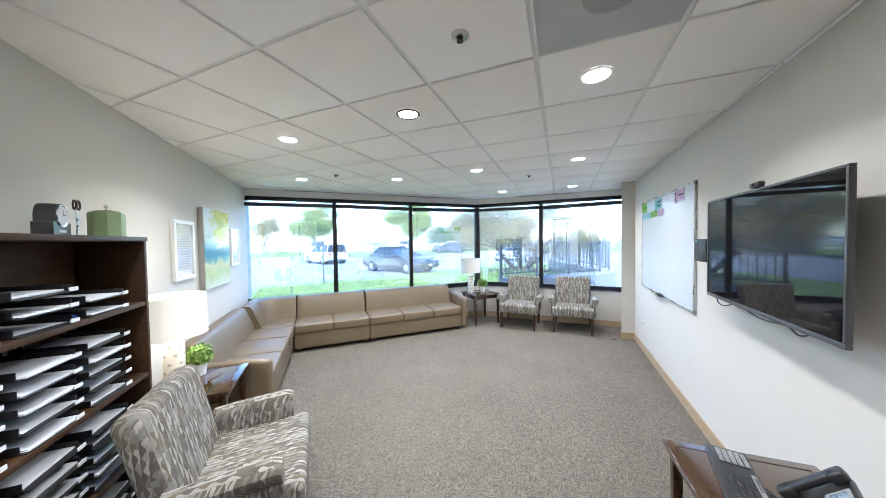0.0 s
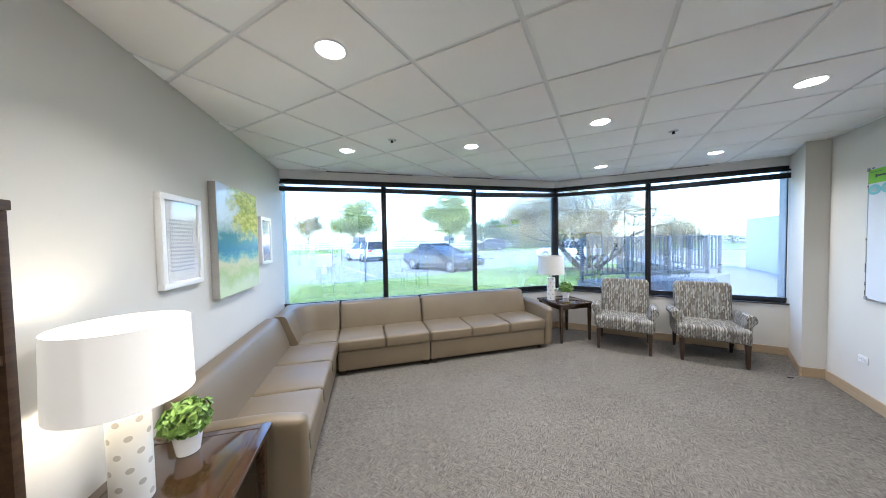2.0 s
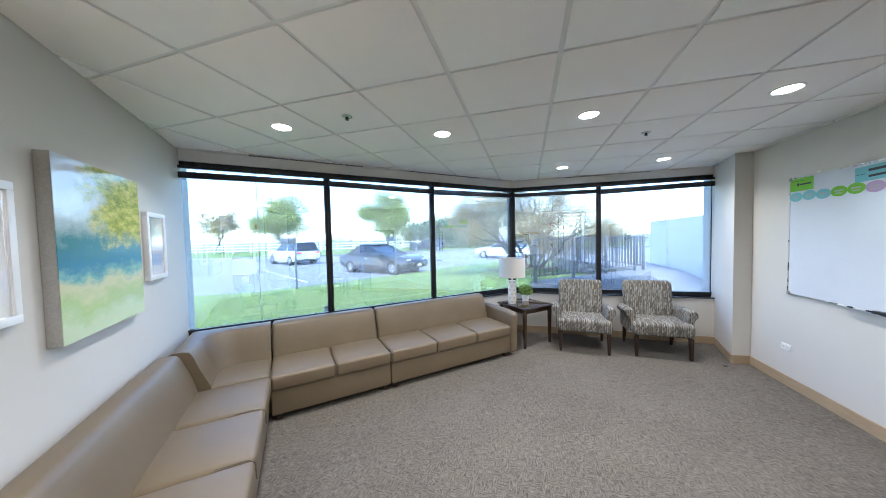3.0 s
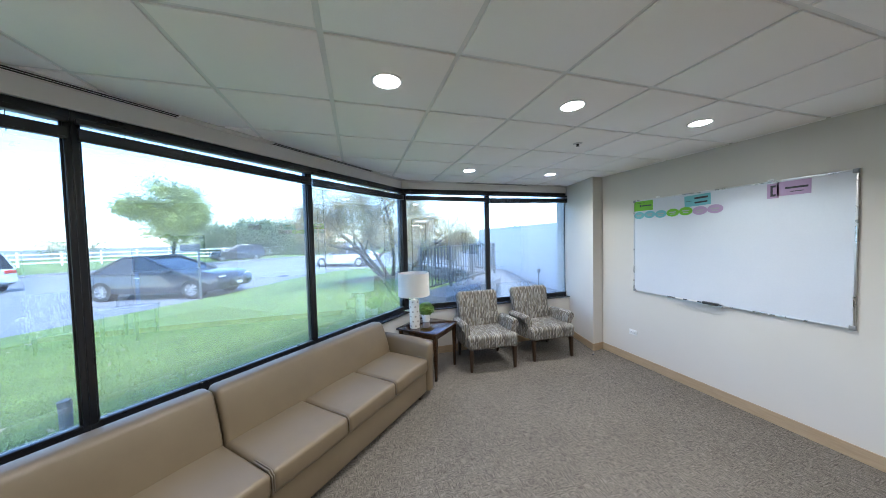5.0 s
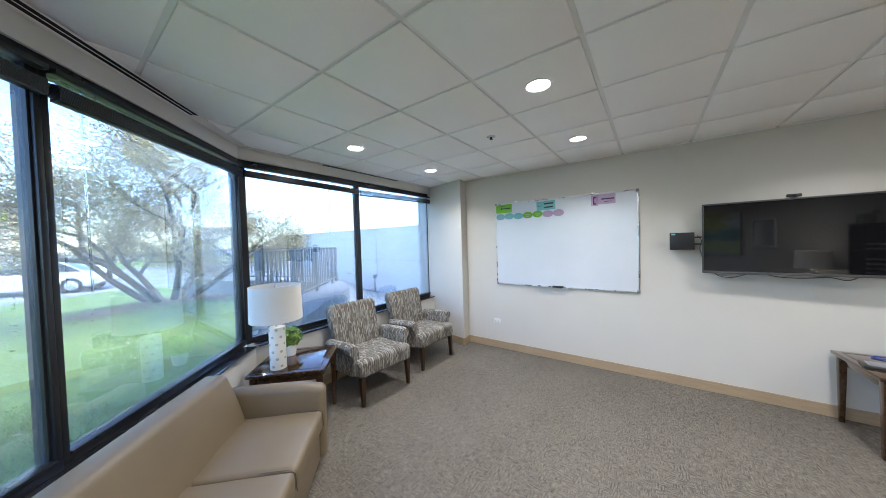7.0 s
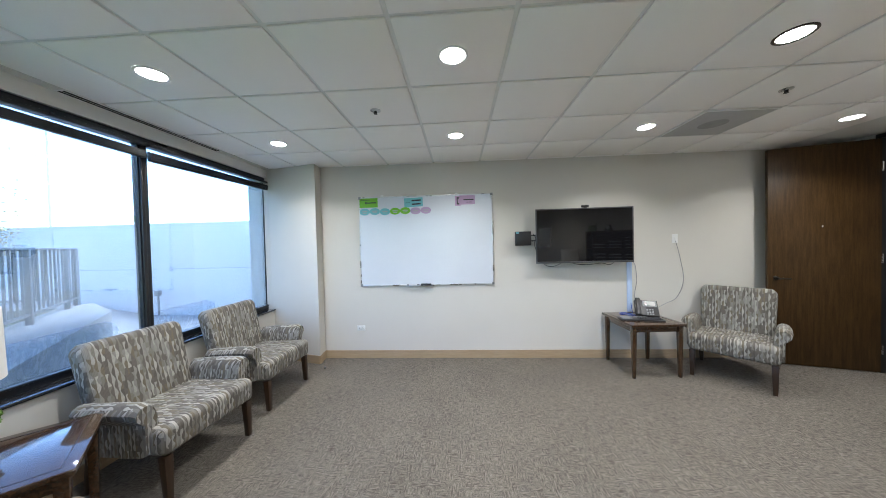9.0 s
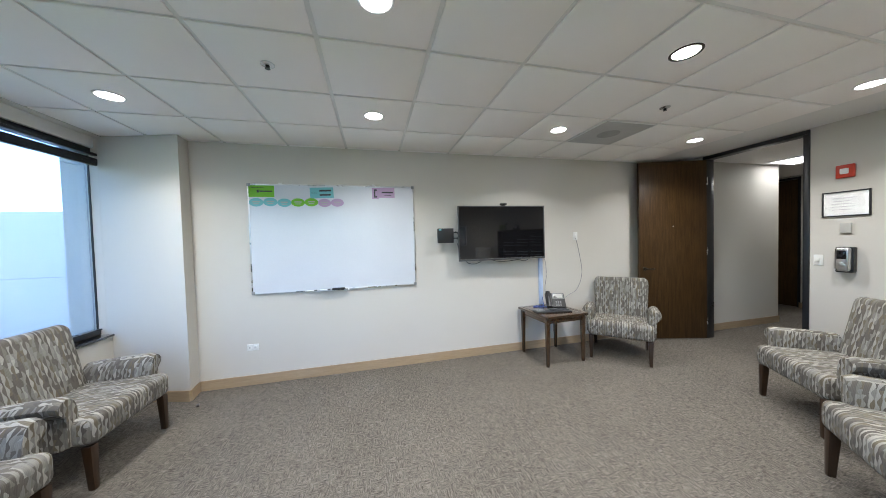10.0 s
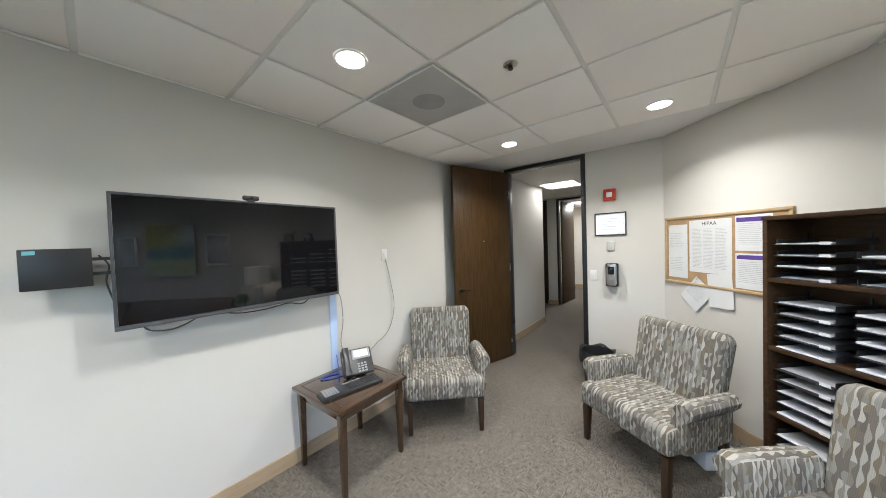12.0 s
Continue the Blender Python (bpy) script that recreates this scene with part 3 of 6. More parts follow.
# loose cord ends lying on the ledge
for s_, k in ((1.35, 1), (2.1, -1)):
    c = thing("loose_cable", on_diag(s_, 0.09, SILL), "thin dark cable lying curled on the ledge", "cable")
    part("cord", tube(curve_pts([(0, 0.03, 0.004), (0.06 * k, 0.0, 0.004), (0.12 * k, 0.025, 0.004), (0.16 * k, -0.005, 0.004), (0.22 * k, 0.02, 0.004), (0.15 * k, 0.035, 0.004), (0.26 * k, 0.045, 0.004)]), 0.003, 6), BLACK_PLASTIC, c)

# slot diffusers in the ceiling strip
SLOT_DARK = surf("slot_shadow", (0.003, 0.003, 0.003), (0.006, 0.006, 0.006), 3.0, 0.9, 90.0, 0.02)
for m, ln in ((on_diag(1.98, 0.118, CEIL - 0.003), 1.23), (on_diag(3.86, 0.118, CEIL - 0.003), 1.24), (pose(-0.78, YW - 0.105, CEIL - 0.003), 1.24)):
    v = thing("slot_diffuser", m, "long white linear air slot with dark gaps in the ceiling", "air vent", "linear air slots")
    part("flange", join(box(0, ln, -0.036, -0.027, -0.006, -0.001, 0.001), box(0, ln, 0.027, 0.036, -0.006, -0.001, 0.001), box(0, ln, -0.003, 0.003, -0.006, -0.001, 0.001), box(-0.008, 0, -0.036, 0.036, -0.006, -0.001), box(ln, ln + 0.008, -0.036, 0.036, -0.006, -0.001)), T_BAR, v)
    # solid near-black strips stand in for the shade inside the openings
    for y in (-0.015, 0.015):
        part("gap", box(0.001, ln - 0.001, y - 0.0118, y + 0.0118, -0.0055, -0.0012), SLOT_DARK, v, "near-black strip for the shade in the slot")

# ---- lamps and fittings in the ceiling ----
LAMPS = [(0.34, 0.03), (0.34, 1.86), (0.34, 3.69), (0.34, 5.52), (-0.88, 0.03), (-0.88, 3.69), (-0.88, 5.52), (-2.1, 1.86), (-2.1, 3.69), (-3.32, 3.08), (-0.88, 1.86)]


def downlight(x, y, trim, label):
    can = thing("downlight", pose(x, y, CEIL), label, "ceiling light", "recessed ceiling downlights")
    part("trim", lathe([(0.068, -0.001), (0.072, -0.006), (0.080, -0.007), (0.086, -0.003), (0.086, 0.0)], 40, False), trim, can, "trim ring")
    part("lens", lathe([(0.001, -0.0045), (0.04, -0.0045), (0.067, -0.0035)], 40, False), DOWNLIGHT, can, "glowing round lens")
    return can


can = downlight(*LAMPS[0], WHITE_PAINT, "round white recessed downlight, lit")
for x, y in LAMPS[1:-1]:
    copy_thing(can, pose(x, y, CEIL))
# shade inside this fixture is put in as a dark trim ring
downlight(*LAMPS[-1], BRONZE, "round recessed downlight, lit, its ring darkened for shade in the fixture")
lamp_data = bpy.data.lights.new("downlight_beam", "AREA")
lamp_data.shape, lamp_data.size, lamp_data.energy, lamp_data.color = "DISK", 0.13, LAMP_W, (1.0, 0.965, 0.92)
lamp_data.spread = radians(132)
for x, y in LAMPS:
    new("downlight_beam", lamp_data).matrix_world = pose(x, y, CEIL - 0.012)

head = thing("sprinkler", pose(-0.27, 4.32, CEIL), "small dark fire sprinkler head with a chrome plate in the ceiling", "sprinkler", "ceiling sprinklers")
part("plate", lathe([(0.0402, -0.001), (0.040, -0.004), (0.03, -0.008), (0.016, -0.009)], 24, False), STEEL, head, "chrome plate")
part("nozzle", join(lathe([(0.012, -0.008), (0.011, -0.022), (0.005, -0.026)], 14), lathe([(0.015, -0.026), (0.015, -0.028)], 14)), BLACK_PLASTIC, head)
for x, y in ((-0.27, 1.25), (-2.69, 3.08)):
    copy_thing(head, pose(x, y, CEIL))

grille = thing("return_grille", pose(0.34, 1.25, CEIL), "grey perforated square air grille in the ceiling", "air vent")
part("panel", box(-0.29, 0.29, -0.29, 0.29, -0.006, 0.001, 0.003), PERF, grille)
# a darker grey disc over the middle of the panel
part("throat", lathe([(0.001, -0.0085), (0.1, -0.0085), (0.112, -0.0062)], 40, False), surf("darker_perforation", (0.29, 0.29, 0.29), (0.40, 0.40, 0.40), 7.0, 0.8, 300.0, 0.5), grille, "darker round throat")
part("frame", join(*(moved(box(-0.3, 0.3, 0.288, 0.3, -0.008, 0.001, 0.002), pose(0, 0, 0, 0, 0, a)) for a in (0, 90, 180, 270))), T_BAR, grille)

# ---- the doorway and the corridor ----
door_frame = thing("door_frame", pose(0, YD, 0), "dark bronze door frame up to the ceiling", "door frame", kind="structure")
part("jamb", box(DOOR_X0 - 0.05, DOOR_X0, -0.13, 0.012, 0, DOOR_TOP, 0.004), BLACK_ALU, door_frame)
part("jamb", box(DOOR_X1, DOOR_X1 + 0.05, -0.13, 0.012, 0, DOOR_TOP, 0.004), BLACK_ALU, door_frame)
part("head", box(DOOR_X0 - 0.05, DOOR_X1 + 0.05, -0.13, 0.012, DOOR_TOP + 0.001, DOOR_TOP + 0.046, 0.004), BLACK_ALU, door_frame)
door = thing("door_1", pose(0.835, -0.905, 0.008, 0, 0, 73), "tall dark brown wooden door standing open against the wall", "door", kind="structure")
part("leaf", box(0.0, 0.93, -0.045, 0.0, 0, DOOR_TOP - 0.015, 0.003), DOOR_WOOD, door)
hd = part("door_handle", join(moved(lathe([(0.027, 0), (0.027, 0.008), (0.012, 0.014), (0.010, 0.045)], 20), pose(0.86, 0.0, 1.02, -90)), tube([(0.86, 0.045, 1.02), (0.83, 0.052, 1.02), (0.75, 0.05, 1.018)], 0.009, 10)), BRONZE, door, "lever handle")
part("door_handle", join(moved(lathe([(0.027, 0), (0.027, 0.008), (0.012, 0.014), (0.010, 0.04)], 20), pose(0.86, -0.045, 1.02, 90)), tube([(0.86, -0.085, 1.02), (0.83, -0.092, 1.02), (0.75, -0.09, 1.018)], 0.009, 10)), BRONZE, door, "lever handle")
part("peephole", moved(lathe([(0.008, 0), (0.008, 0.004)], 12), pose(0.46, 0.0, 1.62, -90)), STEEL, door)
for z in (0.25, 1.25, 2.25):
    part("hinge", tube([(-0.004, 0.004, z - 0.05), (-0.004, 0.004, z + 0.05)], 0.007, 8), STEEL, door)

structure("wall_hall_east", box(1.06, 1.2, -2.84, YD - 0.12, 0, CEIL + 0.1), WALL_PAINT, "off-white corridor wall", "wall")
structure("wall_hall_east_back", box(1.2, 4.2, -2.84, -2.7, 0, CEIL + 0.1), WALL_PAINT, "off-white corridor wall round the corner", "wall")
structure("wall_hall_west", box(-0.62, -0.5, -7.4, YD - 0.12, 0, CEIL + 0.1), WALL_PAINT, "off-white corridor wall", "wall")
structure("wall_hall_end", join(box(-0.5, 0.42, -4.55, -4.42, 0, CEIL + 0.1), box(1.30, 1.53, -4.55, -4.42, 0, CEIL + 0.1), box(2.5, 4.2, -4.55, -4.42, 0, CEIL + 0.1), box(0.42, 1.30, -4.55, -4.42, 2.58, CEIL + 0.1), box(1.53, 2.5, -4.55, -4.42, 2.58, CEIL + 0.1)), WALL_PAINT, "off-white wall at the end of the corridor", "wall")
structure("wall_hall_far", join(box(-0.6, 4.2, -7.4, -7.25, 0, CEIL + 0.1), box(4.1, 4.25, -7.3, -2.8, 0, CEIL + 0.1)), WALL_PAINT, "off-white wall of the room beyond", "wall")
structure("ceiling_hall", box(-0.7, 4.25, -7.4, YD - 0.12, CEIL + 0.001, CEIL + 0.06), CEIL_TILE, "white tiled corridor ceiling", "ceiling")
structure("baseboard_hall", join(box(1.048, 1.06, -2.852, YD - 0.12, 0, BH), box(1.048, 3.0, -2.852, -2.84, 0, BH), box(1.28, 1.55, -4.42, -4.408, 0, BH), box(-0.5, 0.40, -4.42, -4.408, 0, BH), box(-0.5, -0.488, -4.4, YD - 0.12, 0, BH), box(0.3, 4.0, -7.25, -7.238, 0, BH)), OAK_BASE, "light wood baseboard in the corridor", "baseboard")
for nm, m, lab, hx in (("door_2", pose(1.575, -4.45, 0.006), "dark brown closed corridor door", 0.84), ("door_3", pose(1.25, -4.56, 0.006, 0, 0, 266), "brown corridor door standing ajar", 0.73)):
    d2 = thing(nm, m, lab, "door", kind="structure")
    wd = 0.885 if nm == "door_2" else 0.8
    part("leaf", box(0, wd, -0.04, 0.0, 0, 2.53, 0.003), DOOR_WOOD, d2)
    part("door_handle", join(tube([(hx, 0.0, 1.0), (hx, 0.05, 1.0), (hx - 0.1, 0.055, 1.0)], 0.01, 8), tube([(hx, -0.04, 1.0), (hx, -0.09, 1.0), (hx - 0.1, -0.095, 1.0)], 0.01, 8)), STEEL, d2)
for x0, x1, nm in ((0.42, 1.30, "door_frame"), (1.53, 2.5, "door_frame")):
    f2 = thing(nm, pose(0, -4.42, 0), "dark corridor door frame", "door frame", kind="structure")
    part("jamb", box(x0, x0 + 0.04, -0.14, 0.012, 0, 2.54, 0.003), BLACK_ALU, f2)
    part("jamb", box(x1 - 0.04, x1, -0.14, 0.012, 0, 2.54, 0.003), BLACK_ALU, f2)
    part("head", box(x0, x1, -0.14, 0.012, 2.54, 2.58, 0.003), BLACK_ALU, f2)
# the second panel, at y = -5.9, is added to brighten the room beyond
for x, y in ((0.66, -2.68), (1.0, -5.9)):
    tr = thing("ceiling_light", pose(x, y, CEIL), "flat square lit light panel in the corridor ceiling", "ceiling light", "corridor light panels")
    part("frame", join(*(moved(box(-0.3, 0.3, 0.285, 0.3, -0.012, 0.0, 0.002), pose(0, 0, 0, 0, 0, a)) for a in (0, 90, 180, 270))), T_BAR, tr)
    part("diffuser", box(-0.285, 0.285, -0.285, 0.285, -0.008, -0.001), TROFFER, tr, "glowing diffuser")
    hl = bpy.data.lights.new("corridor_light", "AREA")
    hl.size, hl.energy, hl.color = 0.5, HALL_W if y > -4 else 3.6, (1.0, 0.96, 0.9)
    new("corridor_light", hl).matrix_world = pose(x, y, CEIL - 0.02)


# ---- upholstered armchairs ----
def armchair(m):
    c = thing("armchair", m, "low armchair in grey, cream and olive leaf-striped fabric on dark legs", "armchair", "leaf-striped armchairs")
    seat = box(-0.345, 0.345, -0.33, 0.26, 0.275, 0.455, 0.045, 4)
    for v in seat.verts:
        if v.co.z > 0.4:
            v.co.z += 0.02 * (1 - (v.co.x / 0.36) ** 2) * max(0.0, 1 - ((v.co.y + 0.03) / 0.33) ** 2)
        if v.co.y < -0.2:
            v.co.z += 0.012
    part("seat", seat, FABRIC, c)
    back = box(-0.305, 0.305, -0.065, 0.065, 0.0, 0.655, 0.045, 4)
    for v in back.verts:
        t = v.co.z / 0.655
        v.co.x *= 0.975 + 0.07 * t
        v.co.y += 0.035 * (2 * abs(v.co.x)) ** 2 * -0.6
        if v.co.z > 0.5:
            v.co.z -= 0.05 * (abs(v.co.x) / 0.31) ** 4
    part("backrest", moved(back, pose(0, 0.23, 0.33, -13)), FABRIC, c)
    prof = [(-0.03, 0.30), (0.05, 0.30), (0.052, 0.50)] + [(0.045 + 0.056 * math.cos(a), 0.575 + 0.056 * math.sin(a)) for a in [radians(d) for d in (-58, -25, 10, 45, 80, 110, 140, 165)]] + [(-0.022, 0.545), (-0.03, 0.47)]
    for sx in (1, -1):
        bm = bmesh.new()
        sections = [(-0.215, 0.82), (-0.225, 0.97), (-0.19, 1.0), (-0.05, 1.0), (0.12, 0.98), (0.235, 0.94)]
        rings = []
        for y, k in [(-0.229, 0.9)] + sections[2:]:
            cxp, czp = 0.02, 0.46
            drop = 0.02 * max(0.0, (y + 0.19) / 0.42)
            rings.append([bm.verts.new((sx * (0.315 + cxp + (px - cxp) * k), y, czp + (pz - czp) * k - drop)) for px, pz in prof])
        n = len(prof)
        for a, b in zip(rings, rings[1:]):
            for i in range(n):
                bm.faces.new((a[i], a[(i + 1) % n], b[(i + 1) % n], b[i]))
        bm.faces.new(rings[0])
        bm.faces.new(rings[-1])
        bmesh.ops.recalc_face_normals(bm, faces=bm.faces)
        part("armrest", bm, FABRIC, c)
    for sx in (1, -1):
        for y0, dy in ((-0.285, -0.01), (0.24, 0.05)):
            leg = box(-0.026, 0.026, -0.026, 0.026, 0, 0.285, 0.004, 2)
            for v in leg.verts:
                k = 0.66 + 0.34 * v.co.z / 0.285
                v.co.x, v.co.y = v.co.x * k, v.co.y * k + dy * (1 - v.co.z / 0.285)
            part("leg", moved(leg, Matrix.Translation((sx * 0.305, y0, 0))), LEG_WOOD, c)
    return c


def facing(x, y, fx, fy):
    return pose(x, y, 0, 0, 0, math.degrees(math.atan2(fx, -fy)))


def by_legs(ax, ay, bx, by):
    """Pose of a chair from the feet of its front legs, the one on its own right first."""
    cx, cy = (ax + bx) / 2, (ay + by) / 2
    d = Vector((bx - ax, by - ay)).normalized()
    f = Vector((d.y, -d.x))
    return facing(cx - f.x * 0.295, cy - f.y * 0.295, f.x, f.y)


chair = armchair(by_legs(-0.918, 5.49, -0.305, 5.447))
copy_thing(chair, by_legs(0.02, 5.505, 0.66, 5.487))
c3 = copy_thing(chair, by_legs(0.805, 1.112, 0.342, 0.675))
c3["label"] = "leaf-striped armchair on dark legs beside the open door"
c4 = copy_thing(chair, by_legs(-0.385, 0.265, -0.915, 0.60))
c4["label"] = "leaf-striped armchair standing below the cork board"
c5 = copy_thing(chair, by_legs(-1.115, 1.045, -1.565, 1.48))
c5["label"] = "leaf-striped armchair standing before the paper shelf"


# ---- sofa ----
def cushion(x0, x1, y0, y1, z0, z1, bev=0.03, crown=0.015):
    bm = box(x0, x1, y0, y1, z0, z1, bev, 4)
    bmesh.ops.subdivide_edges(bm, edges=[e for e in bm.edges if e.calc_length() > 0.2], cuts=4, use_grid_fill=True)
    for v in bm.verts:
        if v.co.z > (z0 + z1) / 2:
            a, b = (v.co.x - x0) / (x1 - x0), (v.co.y - y0) / (y1 - y0)
            v.co.z += crown * 16 * a * (1 - a) * b * (1 - b) + 0.003 * noise.noise(v.co * 6)
    return bm


def sofa_unit(m, length, seats, arm, label):
    """Local x along the sofa from 0 to length, y = 0 at its back, front at -0.78. arm: -1 at x = 0, 1 at the far end, 0 none."""
    s = thing("sofa_unit", m, label, "sofa", "beige sectional sofa")
    a0, a1 = (0.11 if arm == -1 else 0.0), (length - 0.11 if arm == 1 else length)
    part("base", box(a0 + 0.003, a1 - 0.003, -0.755, -0.03, 0.06, 0.30, 0.012, 3), VINYL, s)
    w = (a1 - a0) / seats
    for i in range(seats):
        part("seat_cushion", cushion(a0 + i * w + 0.003, a0 + (i + 1) * w - 0.003, -0.785, -0.22, 0.295, 0.435), VINYL, s)
    back = cushion(a0 + 0.004, a1 - 0.004, -0.14, 0.0, 0.0, 0.50, 0.035, 0.006)
    for v in back.verts:
        if v.co.y < -0.07:
            v.co.y -= 0.135 * (1 - v.co.z / 0.5) + 0.025 * math.sin(math.pi * min(1.0, max(0.0, v.co.z / 0.5)))
    part("backrest", moved(back, pose(0, -0.02, 0.27)), VINYL, s)
    for i in range(seats + 1):
        x = min(max(a0 + i * w, a0 + 0.004), a1 - 0.004)
        part("piping", tube([(x, -0.60, 0.436), (x, -0.75, 0.435), (x, -0.782, 0.41), (x, -0.787, 0.31)], 0.0035, 6), SEAM, s)
    if arm:
        x0 = 0.0 if arm == -1 else length - 0.11
        a = cushion(x0, x0 + 0.11, -0.79, -0.04, 0.05, 0.61, 0.04, 0.004)
        for v in a.verts:
            if v.co.y < -0.6 and v.co.z > 0.4:
                v.co.z -= 0.03 * ((-0.6 - v.co.y) / 0.19)
            out = 0.03 * max(0.0, (v.co.z - 0.3) / 0.3) ** 2
            v.co.x += out * arm
        part("armrest", a, VINYL, s)
    for x in (a0 + 0.06, a1 - 0.06):
        for y in (-0.70, -0.10):
            part("foot", box(x - 0.025, x + 0.025, y - 0.025, y + 0.025, 0, 0.061, 0.003), LEG_WOOD, s)
    return s


sofa_unit(on_diag(2.575, 0.155), 1.815, 3, 1, "beige vinyl three-seat sofa unit with one armrest, under the windows")
sofa_unit(on_diag(3.71, 0.155), 1.13, 2, 0, "beige vinyl two-seat sofa unit without arms, under the windows")
sofa_unit(on_left(3.06, 0.004), 1.765, 3, -1, "beige vinyl three-seat sofa unit with one armrest, under the pictures")
corner = thing("sofa_corner", on_diag(4.44, 0.155), "beige vinyl corner piece of the sectional sofa", "sofa", "beige sectional sofa")
part("base", box(0.04, 0.72, -0.70, -0.03, 0.06, 0.30, 0.012, 3), VINYL, corner)
part("seat_cushion", cushion(0.15, 0.725, -0.715, -0.18, 0.295, 0.435), VINYL, corner)


def corner_back():
    """The two backs of the corner piece in one upholstered shell, hollowed by a round inner corner."""
    bm = bmesh.new()
    rings = []
    for z, d, r in ((0.27, 0.32, 0.14), (0.45, 0.27, 0.18), (0.62, 0.20, 0.22), (0.73, 0.165, 0.24), (0.762, 0.14, 0.25), (0.772, 0.10, 0.26)):
        c = Vector((0.03 + d + r, -0.02 - d - r))
        inner = [(0.722, -0.02 - d)] + [(c.x + r * math.cos(a), c.y + r * math.sin(a)) for a in [radians(90 + 10 * k) for k in range(10)]] + [(0.03 + d, -0.715)]
        e = 0.0 if z < 0.75 else 0.02 if z < 0.77 else 0.045
        outer = [(0.03 + e, -0.715), (0.03 + e, -0.02 - e), (0.722, -0.02 - e)]
        rings.append([bm.verts.new((x, y, z)) for x, y in inner + outer])
    n = len(rings[0])
    for a, b in zip(rings, rings[1:]):
        for k in range(n):
            bm.faces.new((a[k], a[(k + 1) % n], b[(k + 1) % n], b[k]))
    bm.faces.new(rings[-1])
    bmesh.ops.recalc_face_normals(bm, faces=bm.faces)
    return bm


part("backrest", corner_back(), VINYL, corner, "rounded beige corner back")
for x, y in ((0.1, -0.64), (0.66, -0.64), (0.66, -0.1), (0.1, -0.1)):
    part("foot", box(x - 0.025, x + 0.025, y - 0.025, y + 0.025, 0, 0.061, 0.003), LEG_WOOD, corner)


# ---- end tables ----
TH = 0.60


def end_table(m, half, label):
    t = thing("end_table", m, label, "side table", "dark wooden end tables")
    part("tabletop", box(-half, half, -half, half, TH - 0.028, TH, 0.006, 3), TABLE_WOOD, t)
    part("border", join(*(moved(box(-half + 0.045, half - 0.045, half - 0.052, half - 0.048, TH, TH + 0.0012), pose(0, 0, 0, 0, 0, a)) for a in (0, 90, 180, 270))), LEG_WOOD, t, "inlaid dark line")
    h = half - 0.035
    for a in (0, 90, 180, 270):
        part("apron", moved(box(-h + 0.03, h - 0.03, h - 0.02, h, TH - 0.09, TH - 0.028, 0.002), pose(0, 0, 0, 0, 0, a)), TABLE_WOOD, t)
    for sx in (-1, 1):
        for sy in (-1, 1):
            leg = box(-0.024, 0.024, -0.024, 0.024, 0, TH - 0.028, 0.004)
            for v in leg.verts:
                k = 0.62 + 0.38 * min(1.0, v.co.z / 0.42)
                v.co.x, v.co.y = v.co.x * k, v.co.y * k
            part("leg", moved(leg, Matrix.Translation((sx * (h - 0.012), sy * (h - 0.012), 0))), TABLE_WOOD, t)
    return t


end_table(pose(-1.41, 5.79, 0, 0, 0, 45), 0.305, "dark cherry end table in the corner between sofa and armchair")
end_table(on_left(2.755, 0.34), 0.285, "dark cherry end table between sofa and armchair")
end_table(pose(0.965, 1.55, 0, 0, 0, 3), 0.30, "dark cherry end table below the television")


# ---- table lamps and plants ----
def table_lamp(m, shade_mat, label):
    l = thing("table_lamp", m, label, "table lamp", "dotted table lamps")
    part("base", lathe([(0.062, 0.0), (0.064, 0.004), (0.064, 0.35), (0.06, 0.358), (0.012, 0.36), (0.010, 0.40)], 32), POLKA, l, "cream ceramic column with taupe dots")
    sh = bmesh.new()
    prof = [(0.203, 0.42), (0.197, 0.712), (0.194, 0.712), (0.200, 0.42)]
    rings = [[sh.verts.new((r * math.cos(2 * math.pi * i / 48), r * math.sin(2 * math.pi * i / 48), z)) for i in range(48)] for r, z in prof]
    for a in range(4):
        for i in range(48):
            sh.faces.new((rings[a][i], rings[a][(i + 1) % 48], rings[(a + 1) % 4][(i + 1) % 48], rings[(a + 1) % 4][i]))
    bmesh.ops.recalc_face_normals(sh, faces=sh.faces)
    part("shade", sh, shade_mat, l, "white linen drum shade")
    part("spider", join(*(tube([(0, 0, 0.69), (0.2 * math.cos(a), 0.2 * math.sin(a), 0.69)], 0.002, 6) for a in (0.3, 2.4, 4.5)), lathe([(0.004, 0.69), (0.010, 0.70), (0.010, 0.712), (0.003, 0.718)], 12), tube([(0, 0, 0.5), (0, 0, 0.69)], 0.002, 6)), STEEL, l, "finial and wire ring")
    part("bulb", lathe([(0.012, 0.40), (0.03, 0.46), (0.03, 0.49), (0.012, 0.52)], 16), WHITE_PLASTIC if shade_mat is SHADE_OFF else glow("lamp_bulb", (1.0, 0.9, 0.72), 6.0), l)
    return l


